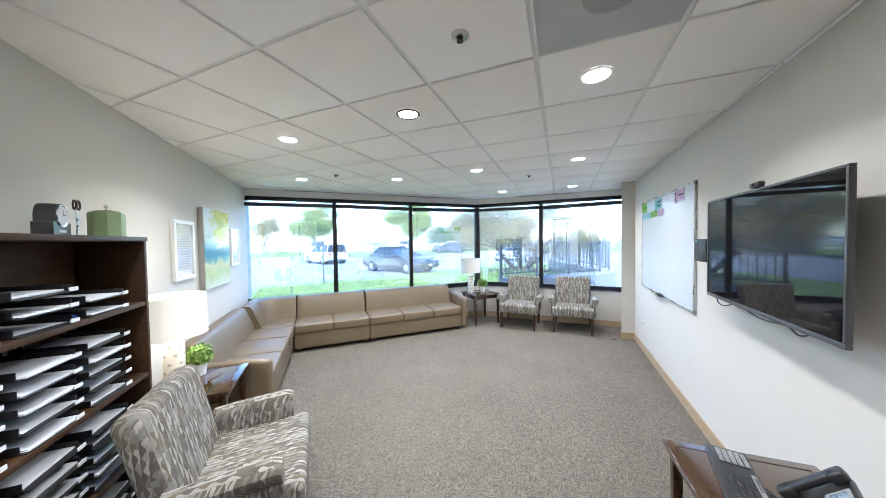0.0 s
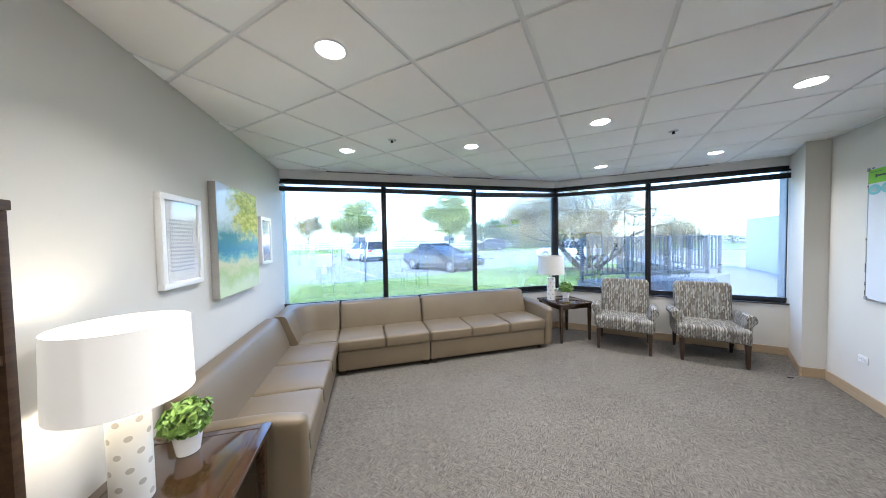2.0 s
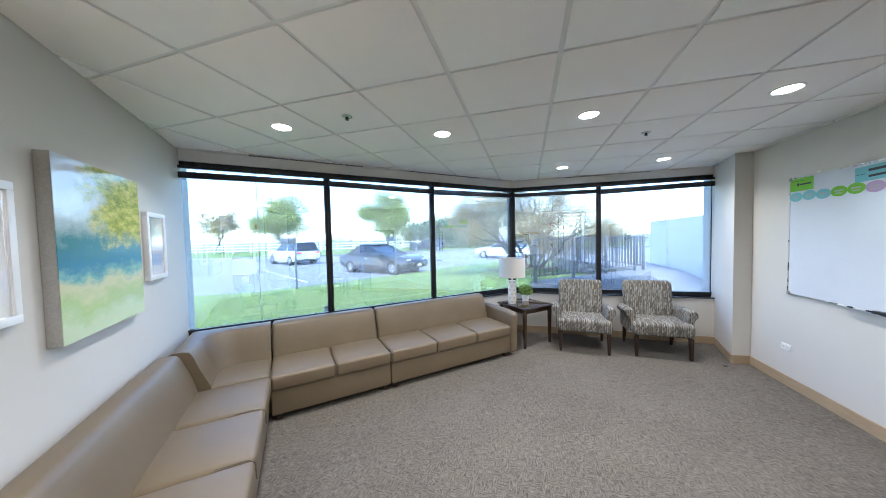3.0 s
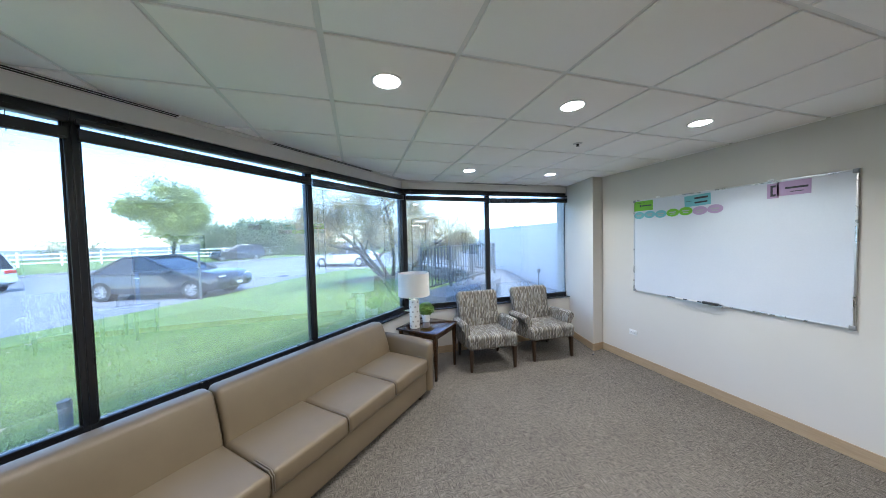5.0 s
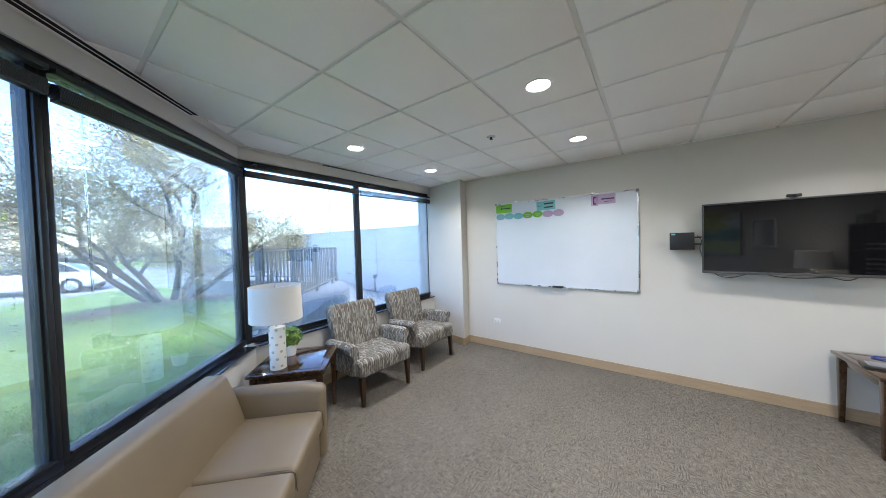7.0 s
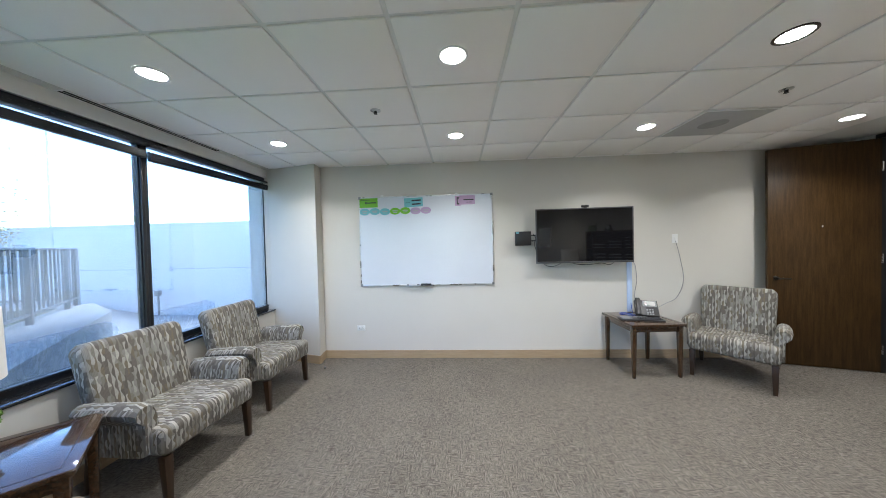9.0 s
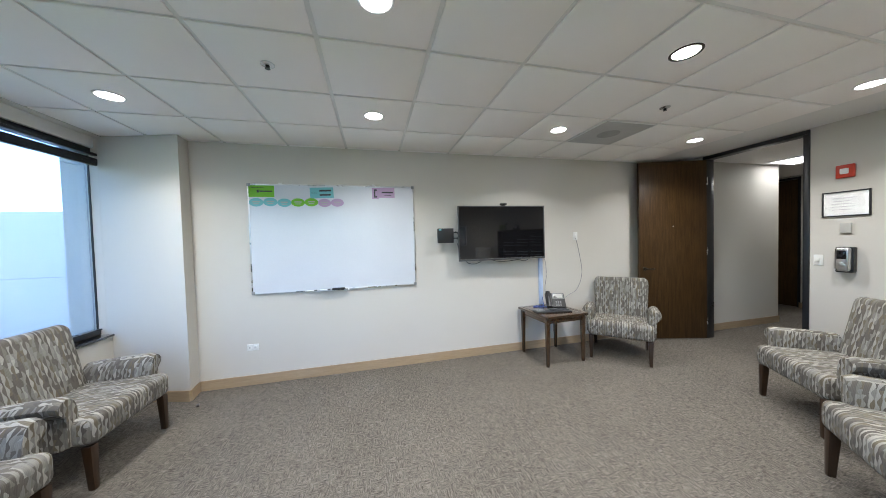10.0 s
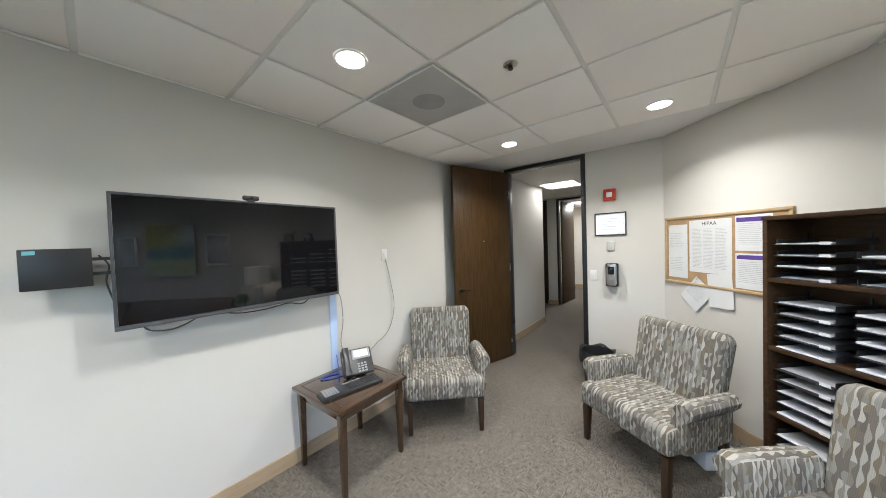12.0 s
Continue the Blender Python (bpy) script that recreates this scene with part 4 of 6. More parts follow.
def leaf_clump(count, radius, size, squash=0.85, seed=1):
    rnd = random.Random(seed)
    vs, fs = [], []
    for i in range(count):
        d = Vector((rnd.gauss(0, 1), rnd.gauss(0, 1), rnd.gauss(0, 1))).normalized()
        r = radius * (0.55 + 0.45 * rnd.random() ** 0.5) * (1 + 0.12 * noise.noise(d * 2.5 + Vector((seed, 0, 0))))
        c = Vector((d.x * r, d.y * r, d.z * r * squash))
        q = (d + Vector((rnd.gauss(0, 0.5), rnd.gauss(0, 0.5), rnd.gauss(0, 0.5) + 0.3))).normalized().to_track_quat("Z", "Y") @ Euler((0, 0, rnd.random() * 6.28)).to_quaternion()
        s = size * rnd.uniform(0.7, 1.25)
        n = len(vs)
        for px, py, pz in ((0, -s, 0), (s * 0.55, 0, s * 0.22), (0, s, 0), (-s * 0.55, 0, s * 0.22)):
            vs.append(c + q @ Vector((px, py, pz)))
        fs += [(n, n + 1, n + 2), (n, n + 2, n + 3)]
    me = bpy.data.meshes.new("leaves")
    me.from_pydata(vs, [], fs)
    return me


def mesh_part(name, me, material, parent, label="", at=(0, 0, 0)):
    me.materials.append(material)
    ob = new(name, me)
    ob.parent = parent
    ob.location = at
    return tagged(ob, label)


def potted_plant(m, seed, label):
    p = thing("potted_plant", m, label, "plant", "small potted plants")
    part("pot", lathe([(0.036, 0.0), (0.040, 0.003), (0.052, 0.085), (0.052, 0.09), (0.046, 0.09), (0.044, 0.07)], 28), POT, p, "white glazed pot")
    mesh_part("foliage", leaf_clump(420, 0.088, 0.02, 0.85, seed), LEAF_LIGHT, p, "bright green boxwood leaves", (0, 0, 0.145))
    part("stem", join(*(tube([(0, 0, 0.07), (0.05 * math.cos(a), 0.05 * math.sin(a), 0.15)], 0.003, 6) for a in (0, 1.3, 2.6, 3.9, 5.2))), BARK, p)
    return p


table_lamp(pose(-1.60, 5.735, TH), SHADE_OFF, "unlit table lamp, white drum shade, dotted cream base, by the windows")
lp = on_left(2.63, 0.25, TH)
table_lamp(lp, SHADE_ON, "lit table lamp, white drum shade, dotted cream base, beside the sofa")
lamp_light = bpy.data.lights.new("table_lamp_bulb", "POINT")
lamp_light.energy, lamp_light.color, lamp_light.shadow_soft_size = SHADE_W, (1.0, 0.85, 0.62), 0.04
new("table_lamp_bulb", lamp_light).matrix_world = lp @ pose(0, 0, 0.56)
potted_plant(pose(-1.40, 5.94, TH) @ Matrix.Scale(1.2, 4), 3, "small round green plant in a white pot by the windows")
potted_plant(on_left(2.89, 0.30, TH) @ Matrix.Scale(1.15, 4), 5, "small round green plant in a white pot by the lamp")

# ---- things on the east wall ----
wb = thing("whiteboard", pose(XR - 0.002, 5.02, 0.985, 0, 0, -90), "large whiteboard in a thin aluminium frame, hung on the wall", "whiteboard")
WBL, WBH = 1.79, 1.2
part("board", box(0.008, WBL - 0.008, -0.016, -0.002, 0.008, WBH - 0.008), BOARD, wb, "glossy white enamel surface")
for b in (box(0, WBL, -0.02, 0, 0, 0.012, 0.002), box(0, WBL, -0.02, 0, WBH - 0.012, WBH, 0.002), box(0, 0.012, -0.02, 0, 0.012, WBH - 0.012, 0.002), box(WBL - 0.012, WBL, -0.02, 0, 0.012, WBH - 0.012, 0.002)):
    part("frame", b, STEEL, wb)
for x in (-0.004, WBL - 0.03):
    for z in (-0.004, WBH - 0.03):
        part("corner_cap", box(x, x + 0.034, -0.023, 0.0, z, z + 0.034, 0.004), GREY_PLASTIC, wb)
part("tray", join(box(0.62, 1.0, -0.055, -0.02, -0.004, 0.0, 0.001), box(0.62, 1.0, -0.055, -0.052, 0.0, 0.006, 0.001)), STEEL, wb, "narrow pen tray")
for x in (0.3, 1.3):
    part("clip", box(x, x + 0.035, -0.022, 0.0, WBH, WBH + 0.015, 0.002), WHITE_PLASTIC, wb)


def text(name, body, size, m, material, parent, bold=0.0):
    cu = bpy.data.curves.new(name, "FONT")
    cu.body, cu.size, cu.extrude, cu.align_x, cu.align_y, cu.offset = body, size, 0.0004, "CENTER", "CENTER", bold
    tmp = bpy.data.objects.new("tmp", cu)
    me = bpy.data.meshes.new_from_object(tmp)
    bpy.data.objects.remove(tmp)
    me.materials.append(material)
    ob = new(name, me)
    ob.parent = parent
    ob.matrix_basis = m
    return ob


UP = lambda x, y, z: pose(x, y, z, 90)


def wall_card(m, w, h, material, label, bars, ink=INK_DARK, oval=False):
    c = thing("wall_card", m, label, "card", "coloured cards on the whiteboard")
    if oval:
        bm = moved(lathe([(1.0, 0.0), (1.0, 0.0015)], 28), Matrix.Diagonal((w / 2, h / 2, 1, 1)))
        part("sheet", moved(bm, pose(0, 0, 0, 90)), material, c)
    else:
        part("sheet", box(-w / 2, w / 2, -0.0015, 0, -h / 2, h / 2), material, c)
    part("writing", join(*(box(x0 * w, x1 * w, -0.0025, -0.0016, z * h - t / 2, z * h + t / 2) for x0, x1, z, t in bars)), ink, c, "unreadable handwriting")
    return c


def on_board(d, z, tilt=0):
    return pose(XR - 0.0195, 5.02 - d, 0.985 + z, 0, 0, -90) @ pose(0, 0, 0, 0, tilt, 0)


wall_card(on_board(0.135, 1.12), 0.25, 0.125, CARD_GREEN, "green paper card with dark writing on the whiteboard", [(-0.18, -0.10, 0.0, 0.03), (-0.08, 0.42, 0.0, 0.014), (-0.4, 0.1, 0.3, 0.004)])
wall_card(on_board(0.745, 1.11, -2), 0.25, 0.12, CARD_TEAL, "teal paper card with dark writing on the whiteboard", [(-0.1, 0.4, 0.2, 0.02), (-0.1, 0.38, -0.2, 0.018), (-0.45, -0.2, 0.0, 0.004)])
wall_card(on_board(1.46, 1.12), 0.2, 0.12, CARD_LILAC, "lilac paper card with dark writing on the whiteboard", [(-0.25, 0.42, 0.02, 0.016), (-0.1, 0.3, -0.25, 0.006)])
wall_card(on_board(1.335, 1.11), 0.075, 0.13, CARD_LILAC, "small lilac card with a thick dark letter", [(-0.2, 0.0, 0.0, 0.08), (-0.2, 0.25, 0.3, 0.018), (-0.2, 0.25, -0.3, 0.018)])
for i in range(7):
    mt = (CARD_TEAL, CARD_TEAL, CARD_TEAL, CARD_GREEN, CARD_GREEN, CARD_LILAC, CARD_LILAC)[i]
    nm = ("teal", "teal", "teal", "green", "green", "lilac", "lilac")[i]
    wall_card(on_board(0.08 + 0.138 * i, 1.0 + 0.004 * math.sin(i * 2.1)), 0.14, 0.092, mt, "oval %s paper card on the whiteboard" % nm, [(-0.26, 0.26, 0.06, 0.012), (-0.2, 0.2, -0.18, 0.008)], INK, True)

er = thing("board_eraser", pose(XR - 0.045, 4.13, 0.985, 0, 0, -90), "black whiteboard eraser on the pen tray", "eraser")
part("body", box(-0.07, 0.07, -0.018, 0.018, 0.001, 0.026, 0.005), BLACK_PLASTIC, er)
for d, mt, nm in ((4.42, WHITE_PLASTIC, "white marker pen with a dark cap lying on the pen tray"), (4.28, WHITE_PLASTIC, "white marker pen lying on the pen tray")):
    mk = thing("marker_pen", pose(XR - 0.045, d, 0.994, 0, 0, -90), nm, "marker")
    part("barrel", tube([(-0.05, 0, 0), (0.03, 0, 0)], 0.008, 10), mt, mk)
    part("cap", tube([(0.03, 0, 0), (0.06, 0, 0)], 0.0085, 10), BLACK_PLASTIC, mk)

tv = thing("television", pose(1.177, 2.114, 1.25, 0, 0, -91.7), "large black flat television on a wall arm, switched off", "television")
TW, THH = 1.18, 0.69
part("screen", box(-TW / 2 + 0.014, TW / 2 - 0.014, -0.036, -0.02, 0.024, THH - 0.014), SCREEN, tv, "glossy black screen")
part("bezel", join(box(-TW / 2, TW / 2, -0.04, -0.018, 0, 0.022, 0.003), box(-TW / 2, TW / 2, -0.04, -0.018, THH - 0.013, THH, 0.003), box(-TW / 2, -TW / 2 + 0.013, -0.04, -0.018, 0.022, THH - 0.013, 0.003), box(TW / 2 - 0.013, TW / 2, -0.04, -0.018, 0.022, THH - 0.013, 0.003)), surf("dark_grey_bezel", (0.045, 0.045, 0.048), (0.075, 0.075, 0.08), 5.0, 0.35, 200.0, 0.04), tv, "thin dark grey bezel")
part("rear", box(-TW / 2 + 0.13, TW / 2 - 0.13, -0.022, 0.03, 0.06, THH - 0.12, 0.012), BLACK_PLASTIC, tv)
part("mount", join(box(-0.25, 0.25, 0.03, 0.045, 0.2, 0.5, 0.004), box(-0.04, 0.04, 0.045, 0.085, 0.25, 0.45, 0.004), box(-0.2, 0.2, 0.085, 0.096, 0.2, 0.5, 0.003)), BLACK_PLASTIC, tv, "steel wall arm")
wc = thing("webcam", pose(1.157, 2.10, 1.94, 0, 0, -91.7), "small black webcam clipped on top of the television", "webcam")
part("body", box(-0.045, 0.045, -0.03, 0.0, 0.006, 0.034, 0.008, 3), BLACK_PLASTIC, wc)
part("clip", box(-0.02, 0.02, -0.035, 0.03, 0.0, 0.008, 0.002), BLACK_PLASTIC, wc)
part("lens", moved(lathe([(0.008, 0), (0.008, 0.003)], 14), pose(0, -0.03, 0.02, 90)), SCREEN, wc)
pc = thing("mini_computer", pose(1.19, 2.86, 1.485, 0, 0, -90), "small flat black computer on a bracket beside the television", "computer")
part("case", box(-0.1, 0.1, -0.02, 0.02, 0, 0.18, 0.004), BLACK_PLASTIC, pc)
part("sticker", box(-0.088, -0.055, -0.0215, -0.02, 0.155, 0.172), CARD_TEAL, pc, "small pale sticker")
part("bracket", join(box(0.08, 0.17, 0.0, 0.012, 0.05, 0.065), box(0.08, 0.17, 0.0, 0.012, 0.12, 0.135), box(-0.06, 0.06, 0.02, 0.09, 0.04, 0.14, 0.003)), BLACK_PLASTIC, pc)

cables = [
    ("cable", [(1.16, 2.74, 1.63), (1.15, 2.71, 1.58), (1.17, 2.72, 1.5), (1.16, 2.70, 1.40)], 0.004, BLACK_PLASTIC, "black cable between the small computer and the television"),
    ("cable", [(1.185, 2.62, 1.27), (1.17, 2.58, 1.225), (1.165, 2.50, 1.212), (1.17, 2.42, 1.235), (1.185, 2.36, 1.27)], 0.004, BLACK_PLASTIC, "black cable sagging below the television"),
    ("cable", [(1.18, 2.30, 1.27), (1.165, 2.2, 1.235), (1.16, 2.05, 1.228), (1.16, 1.9, 1.242), (1.155, 1.8, 1.222), (1.17, 1.72, 1.27)], 0.004, BLACK_PLASTIC, "black cable sagging below the television"),
    ("cable", [(1.24, 1.50, 1.27), (1.25, 1.44, 1.20), (1.255, 1.42, 1.0), (1.25, 1.45, 0.8), (1.2, 1.42, 0.64)], 0.0035, GREY_PLASTIC, "thin grey cable from the television to the phone"),
    ("cable", [(1.268, 0.93, 1.50), (1.266, 0.88, 1.3), (1.262, 0.84, 1.0), (1.255, 0.93, 0.78), (1.25, 1.08, 0.70), (1.2, 1.24, 0.64)], 0.0035, GREY_PLASTIC, "thin grey cable from the wall plate to the phone"),
]
for nm, pts, r, mt, lab in cables:
    cb_ = thing(nm, pose(0, 0, 0), lab, "cable")
    part("cord", tube(curve_pts(pts), r, 8), mt, cb_)
# the pale blue colour stands in for a strip of bluish light
rc = thing("cable_cover", pose(XR, 1.50, 0, 0, 0, -90), "narrow cable cover below the television, coloured pale blue for the light strip there", "cable cover")
part("cover", box(-0.03, 0.03, -0.018, 0, 0.60, 1.28, 0.003), card("blue_lit_plastic", (0.52, 0.64, 0.85)), rc)


def wall_plate(m, label, kind):
    w = thing("wall_plate", m, label, "wall plate", "white wall plates")
    part("plate", box(-0.057, 0.057, -0.006, 0, -0.035, 0.035, 0.002), WHITE_PLASTIC, w) if kind == "wide" else part("plate", box(-0.035, 0.035, -0.006, 0, -0.057, 0.057, 0.002), WHITE_PLASTIC, w)
    if kind == "wide":
        for x in (-0.025, 0.025):
            part("socket", join(box(x - 0.015, x + 0.015, -0.0085, -0.006, -0.02, 0.02, 0.004)), WHITE_PLASTIC, w)
            part("slot", join(box(x - 0.006, x - 0.004, -0.0092, -0.0086, -0.008, 0.008), box(x + 0.004, x + 0.006, -0.0092, -0.0086, -0.008, 0.008)), INK_DARK, w)
    else:
        part("switch", box(-0.012, 0.012, -0.012, -0.006, -0.02, 0.02, 0.003), WHITE_PLASTIC, w)
    return w


wall_plate(pose(XR, 5.04, 0.41, 0, 0, -90), "white double power outlet low on the wall", "wide")
wall_plate(pose(XR, 0.93, 1.53, 0, 0, -90), "white cable plate on the wall", "tall")

# on the low table: phone and keyboard
kb = thing("keyboard", pose(0.865, 1.61, TH + 0.001, 0, 0, 80), "black computer keyboard lying on the end table", "keyboard")
part("case", box(-0.22, 0.22, -0.075, 0.075, 0, 0.018, 0.005), BLACK_PLASTIC, kb)
key_mesh = None
for r in range(5):
    for k in range(14):
        if r == 0 and 4 <= k <= 8:
            if k == 4:
                part("key", box(-0.09, 0.045, -0.066, -0.05, 0.018, 0.024, 0.001), GREY_PLASTIC, kb)
            continue
        if key_mesh is None:
            key_mesh = mesh_object("key", box(-0.0068, 0.0068, -0.0068, 0.0068, 0, 0.006, 0.001, 1), surf("key_plastic", (0.02, 0.02, 0.022), (0.045, 0.045, 0.05), 6.0, 0.4, 200.0, 0.05))
            ob = key_mesh
        else:
            ob = new("key", key_mesh.data)
        ob.parent = kb
        ob.location = (-0.205 + k * 0.0172 + r * 0.001, -0.058 + r * 0.0215, 0.018)
part("number_pad", join(*(box(0.10 + 0.02 * i, 0.115 + 0.02 * i, -0.064 + 0.022 * j, -0.048 + 0.022 * j, 0.018, 0.024, 0.001, 1) for i in range(5) for j in range(5))), GREY_PLASTIC, kb)

ph = thing("desk_phone", pose(1.065, 1.43, TH, 0, 0, -112), "black and grey office desk phone with handset on the end table", "telephone")
LEAN = pose(0, -0.02, 0.083, 48)
part("body", moved(box(-0.12, 0.12, -0.105, 0.105, 0, 0.032, 0.009, 3), LEAN), BLACK_PLASTIC, ph)
part("stand", box(-0.08, 0.08, 0.0, 0.085, 0, 0.10, 0.008), BLACK_PLASTIC, ph)
part("display", moved(box(-0.035, 0.105, 0.015, 0.095, 0.032, 0.037, 0.003), LEAN), GREY_PLASTIC, ph, "grey display panel")
part("screen", moved(box(-0.02, 0.09, 0.03, 0.085, 0.037, 0.0385), LEAN), STEEL, ph, "shiny grey screen")
for i in range(3):
    for j in range(4):
        part("key", moved(box(-0.009, 0.009, -0.006, 0.006, 0.032, 0.037, 0.001, 1), LEAN @ pose(0.005 + 0.026 * i, -0.085 + 0.02 * j, 0)), GREY_PLASTIC, ph)
hs = part("handset", join(box(-0.022, 0.022, -0.10, 0.10, 0.0, 0.026, 0.01, 3), box(-0.026, 0.026, -0.115, -0.06, -0.012, 0.026, 0.01, 3), box(-0.026, 0.026, 0.06, 0.115, -0.012, 0.026, 0.01, 3)), BLACK_PLASTIC, ph, "black handset")
hs.matrix_basis = LEAN @ pose(-0.085, 0.0, 0.045)
pc2 = thing("phone_cord", pose(0, 0, TH), "coiled black phone cord on the end table", "cable")
coil = [(0.97 - 0.12 * t + 0.012 * math.cos(50 * t), 1.50 + 0.10 * math.sin(3 * t) + 0.012 * math.sin(50 * t), 0.016) for t in [i / 160 for i in range(161)]]
part("cord", tube(coil, 0.003, 6), BLACK_PLASTIC, pc2)
bc = thing("blue_cable", pose(0, 0, TH), "bright blue network cable curled on the end table", "cable")
part("cord", tube(curve_pts([(1.10, 1.51, 0.006), (1.12, 1.61, 0.006), (1.17, 1.68, 0.006), (1.195, 1.62, 0.006), (1.16, 1.54, 0.006), (1.19, 1.52, 0.05), (1.245, 1.5, 0.12)]), 0.004, 8), BLUE, bc)

# ---- the slanting wall: pictures ----
def framed(m, w, h, depth, fw, frame_mat, label, inner, category="picture"):
    p = thing("framed_picture", m, label, category)
    part("frame", join(box(-w / 2, w / 2, -depth, 0, -h / 2, -h / 2 + fw, 0.002), box(-w / 2, w / 2, -depth, 0, h / 2 - fw, h / 2, 0.002), box(-w / 2, -w / 2 + fw, -depth, 0, -h / 2 + fw, h / 2 - fw, 0.002), box(w / 2 - fw, w / 2, -depth, 0, -h / 2 + fw, h / 2 - fw, 0.002)), frame_mat, p, "")
    part("mat_board", box(-w / 2 + fw, w / 2 - fw, -depth * 0.55, -0.002, -h / 2 + fw, h / 2 - fw), PAPER, p)
    inner(p, w - 2 * fw, h - 2 * fw, -depth * 0.55)
    g = part("glazing", box(-w / 2 + fw, w / 2 - fw, -depth * 0.8, -depth * 0.8 + 0.002, -h / 2 + fw, h / 2 - fw), CLEAR, p, "clear picture glass")
    g.visible_shadow = False
    return p


SLATE = card("slate_print", (0.26, 0.30, 0.36))


def rows_of_marks(p, w, h, y):
    mk = []
    for j in range(14):
        for i in range(12):
            x, z = (-0.33 + 0.06 * (i + 0.3 * (j % 2))) * w, (-0.36 + 0.048 * j) * h
            up = 1 if (i + j) % 3 else -1
            bm = prism([(x - 0.006, z - 0.006 * up), (x + 0.006, z - 0.006 * up), (x + 0.002, z + 0.006 * up), (x - 0.003, z + 0.005 * up)][::up], 0, 0.0015)
            mk.append(moved(bm, pose(0, y - 0.0005, 0, 90)))
    part("print", join(*mk), SLATE, p, "rows of small grey marks")


def two_bands(p, w, h, y):
    part("print", box(-0.32 * w, 0.32 * w, y - 0.002, y - 0.0005, 0.02 * h, 0.36 * h), surf("pale_blue_print", (0.36, 0.46, 0.48), (0.62, 0.70, 0.70), 9.0, 0.5, 60.0, 0.02), p, "pale blue-green band")
    part("print", box(-0.32 * w, 0.32 * w, y - 0.002, y - 0.0005, -0.34 * h, -0.14 * h), surf("blue_print", (0.16, 0.24, 0.42), (0.40, 0.48, 0.62), 9.0, 0.5, 60.0, 0.02), p, "blue band")


framed(on_left(3.44, 0.001, 1.632), 0.405, 0.57, 0.035, 0.035, WHITE_PAINT, "white-framed print of small grey marks on the wall", rows_of_marks)
framed(on_left(4.955, 0.001, 1.64), 0.33, 0.53, 0.035, 0.035, WHITE_PAINT, "white-framed print of blue bands on the wall", two_bands)
pa = thing("canvas_painting", on_left(4.21, 0.001, 1.638), "large glossy abstract landscape painting on a deep panel", "painting")
part("panel", box(-0.40, 0.40, -0.052, 0, -0.455, 0.455, 0.003), surf("panel_edge", (0.30, 0.29, 0.27), (0.52, 0.50, 0.46), 2.0, 0.12, 80.0, 0.02), pa)
part("picture", box(-0.399, 0.399, -0.0545, -0.0525, -0.454, 0.454), PAINTING, pa, "abstract of sky, yellow tree, blue water")

# ---- shelf with paper trays ----
SU0, SU1, SDP, SH = 1.09, 2.21, 0.31, 1.705
sh = thing("paper_shelf", on_left(SU0, 0.008), "tall dark walnut bookcase filled with letter trays of paper", "bookcase")
SW = SU1 - SU0
part("side_panel", box(0, 0.024, -SDP, 0, 0, SH, 0.0015), DARK_WOOD, sh)
part("side_panel", box(SW - 0.024, SW, -SDP, 0, 0, SH, 0.0015), DARK_WOOD, sh)
part("top", box(-0.004, SW + 0.004, -SDP - 0.006, 0, SH, SH + 0.026, 0.003), DARK_WOOD, sh, "dark top with a grey edge")
part("back_panel", box(0.024, SW - 0.024, -0.008, 0, 0.08, SH), DARK_WOOD, sh)
part("plinth", box(0.024, SW - 0.024, -SDP + 0.02, -SDP + 0.035, 0, 0.08), DARK_WOOD, sh)
SHELVES = (0.08, 0.49, 0.90, 1.325)
for z in SHELVES:
    part("shelf", box(0.024, SW - 0.024, -SDP + 0.004, -0.008, z, z + 0.024, 0.0015), DARK_WOOD, sh)

COPY_PAPER = surf("copy_paper", (0.58, 0.60, 0.65), (0.68, 0.70, 0.74), 5.0, 0.75, 150.0, 0.03)
LABEL_W = card("label_white", (0.75, 0.76, 0.78))


def letter_tray(x, z, n, w=0.255, step=0.068):
    t = thing("letter_tray", on_left(SU0, 0.008) @ pose(x, 0, z), "stack of black letter trays holding white paper on the bookcase", "letter tray", "stacked letter trays")
    for i in range(n):
        zz = i * step
        part("tray", join(box(0, w, -SDP + 0.01, -0.03, zz, zz + 0.004), box(0, 0.004, -SDP + 0.03, -0.03, zz, zz + 0.032), box(w - 0.004, w, -SDP + 0.03, -0.03, zz, zz + 0.032)), BLACK_PLASTIC, t)
        for px in (0.0, w - 0.008):
            part("post", box(px, px + 0.008, -0.072, -0.06, zz, zz + step), BLACK_PLASTIC, t)
        part("tag", box(w - 0.05, w - 0.006, -SDP + 0.004, -SDP + 0.008, zz + 0.004, zz + 0.02), LABEL_W, t, "small white label")
    return t


def paper_stack(x, z, thick, w=0.235, over=0.012, turn=0.0):
    p = thing("paper_stack", on_left(SU0, 0.008) @ pose(x + w / 2, -0.16, z, 0, 0, turn), "pile of white paper sheets in a letter tray", "paper", "paper piles")
    sheet = box(-w / 2, w / 2, -0.145 - over, 0.12, 0, thick, 0.001, 1)
    for v in sheet.verts:
        v.co.x += 0.004 * math.sin(v.co.z * 900 + x * 40)
        if v.co.y < -0.1:
            v.co.z += 0.004 * noise.noise(Vector((x * 9, z * 9, v.co.x * 6)))
    part("paper", sheet, COPY_PAPER, p)
    return p


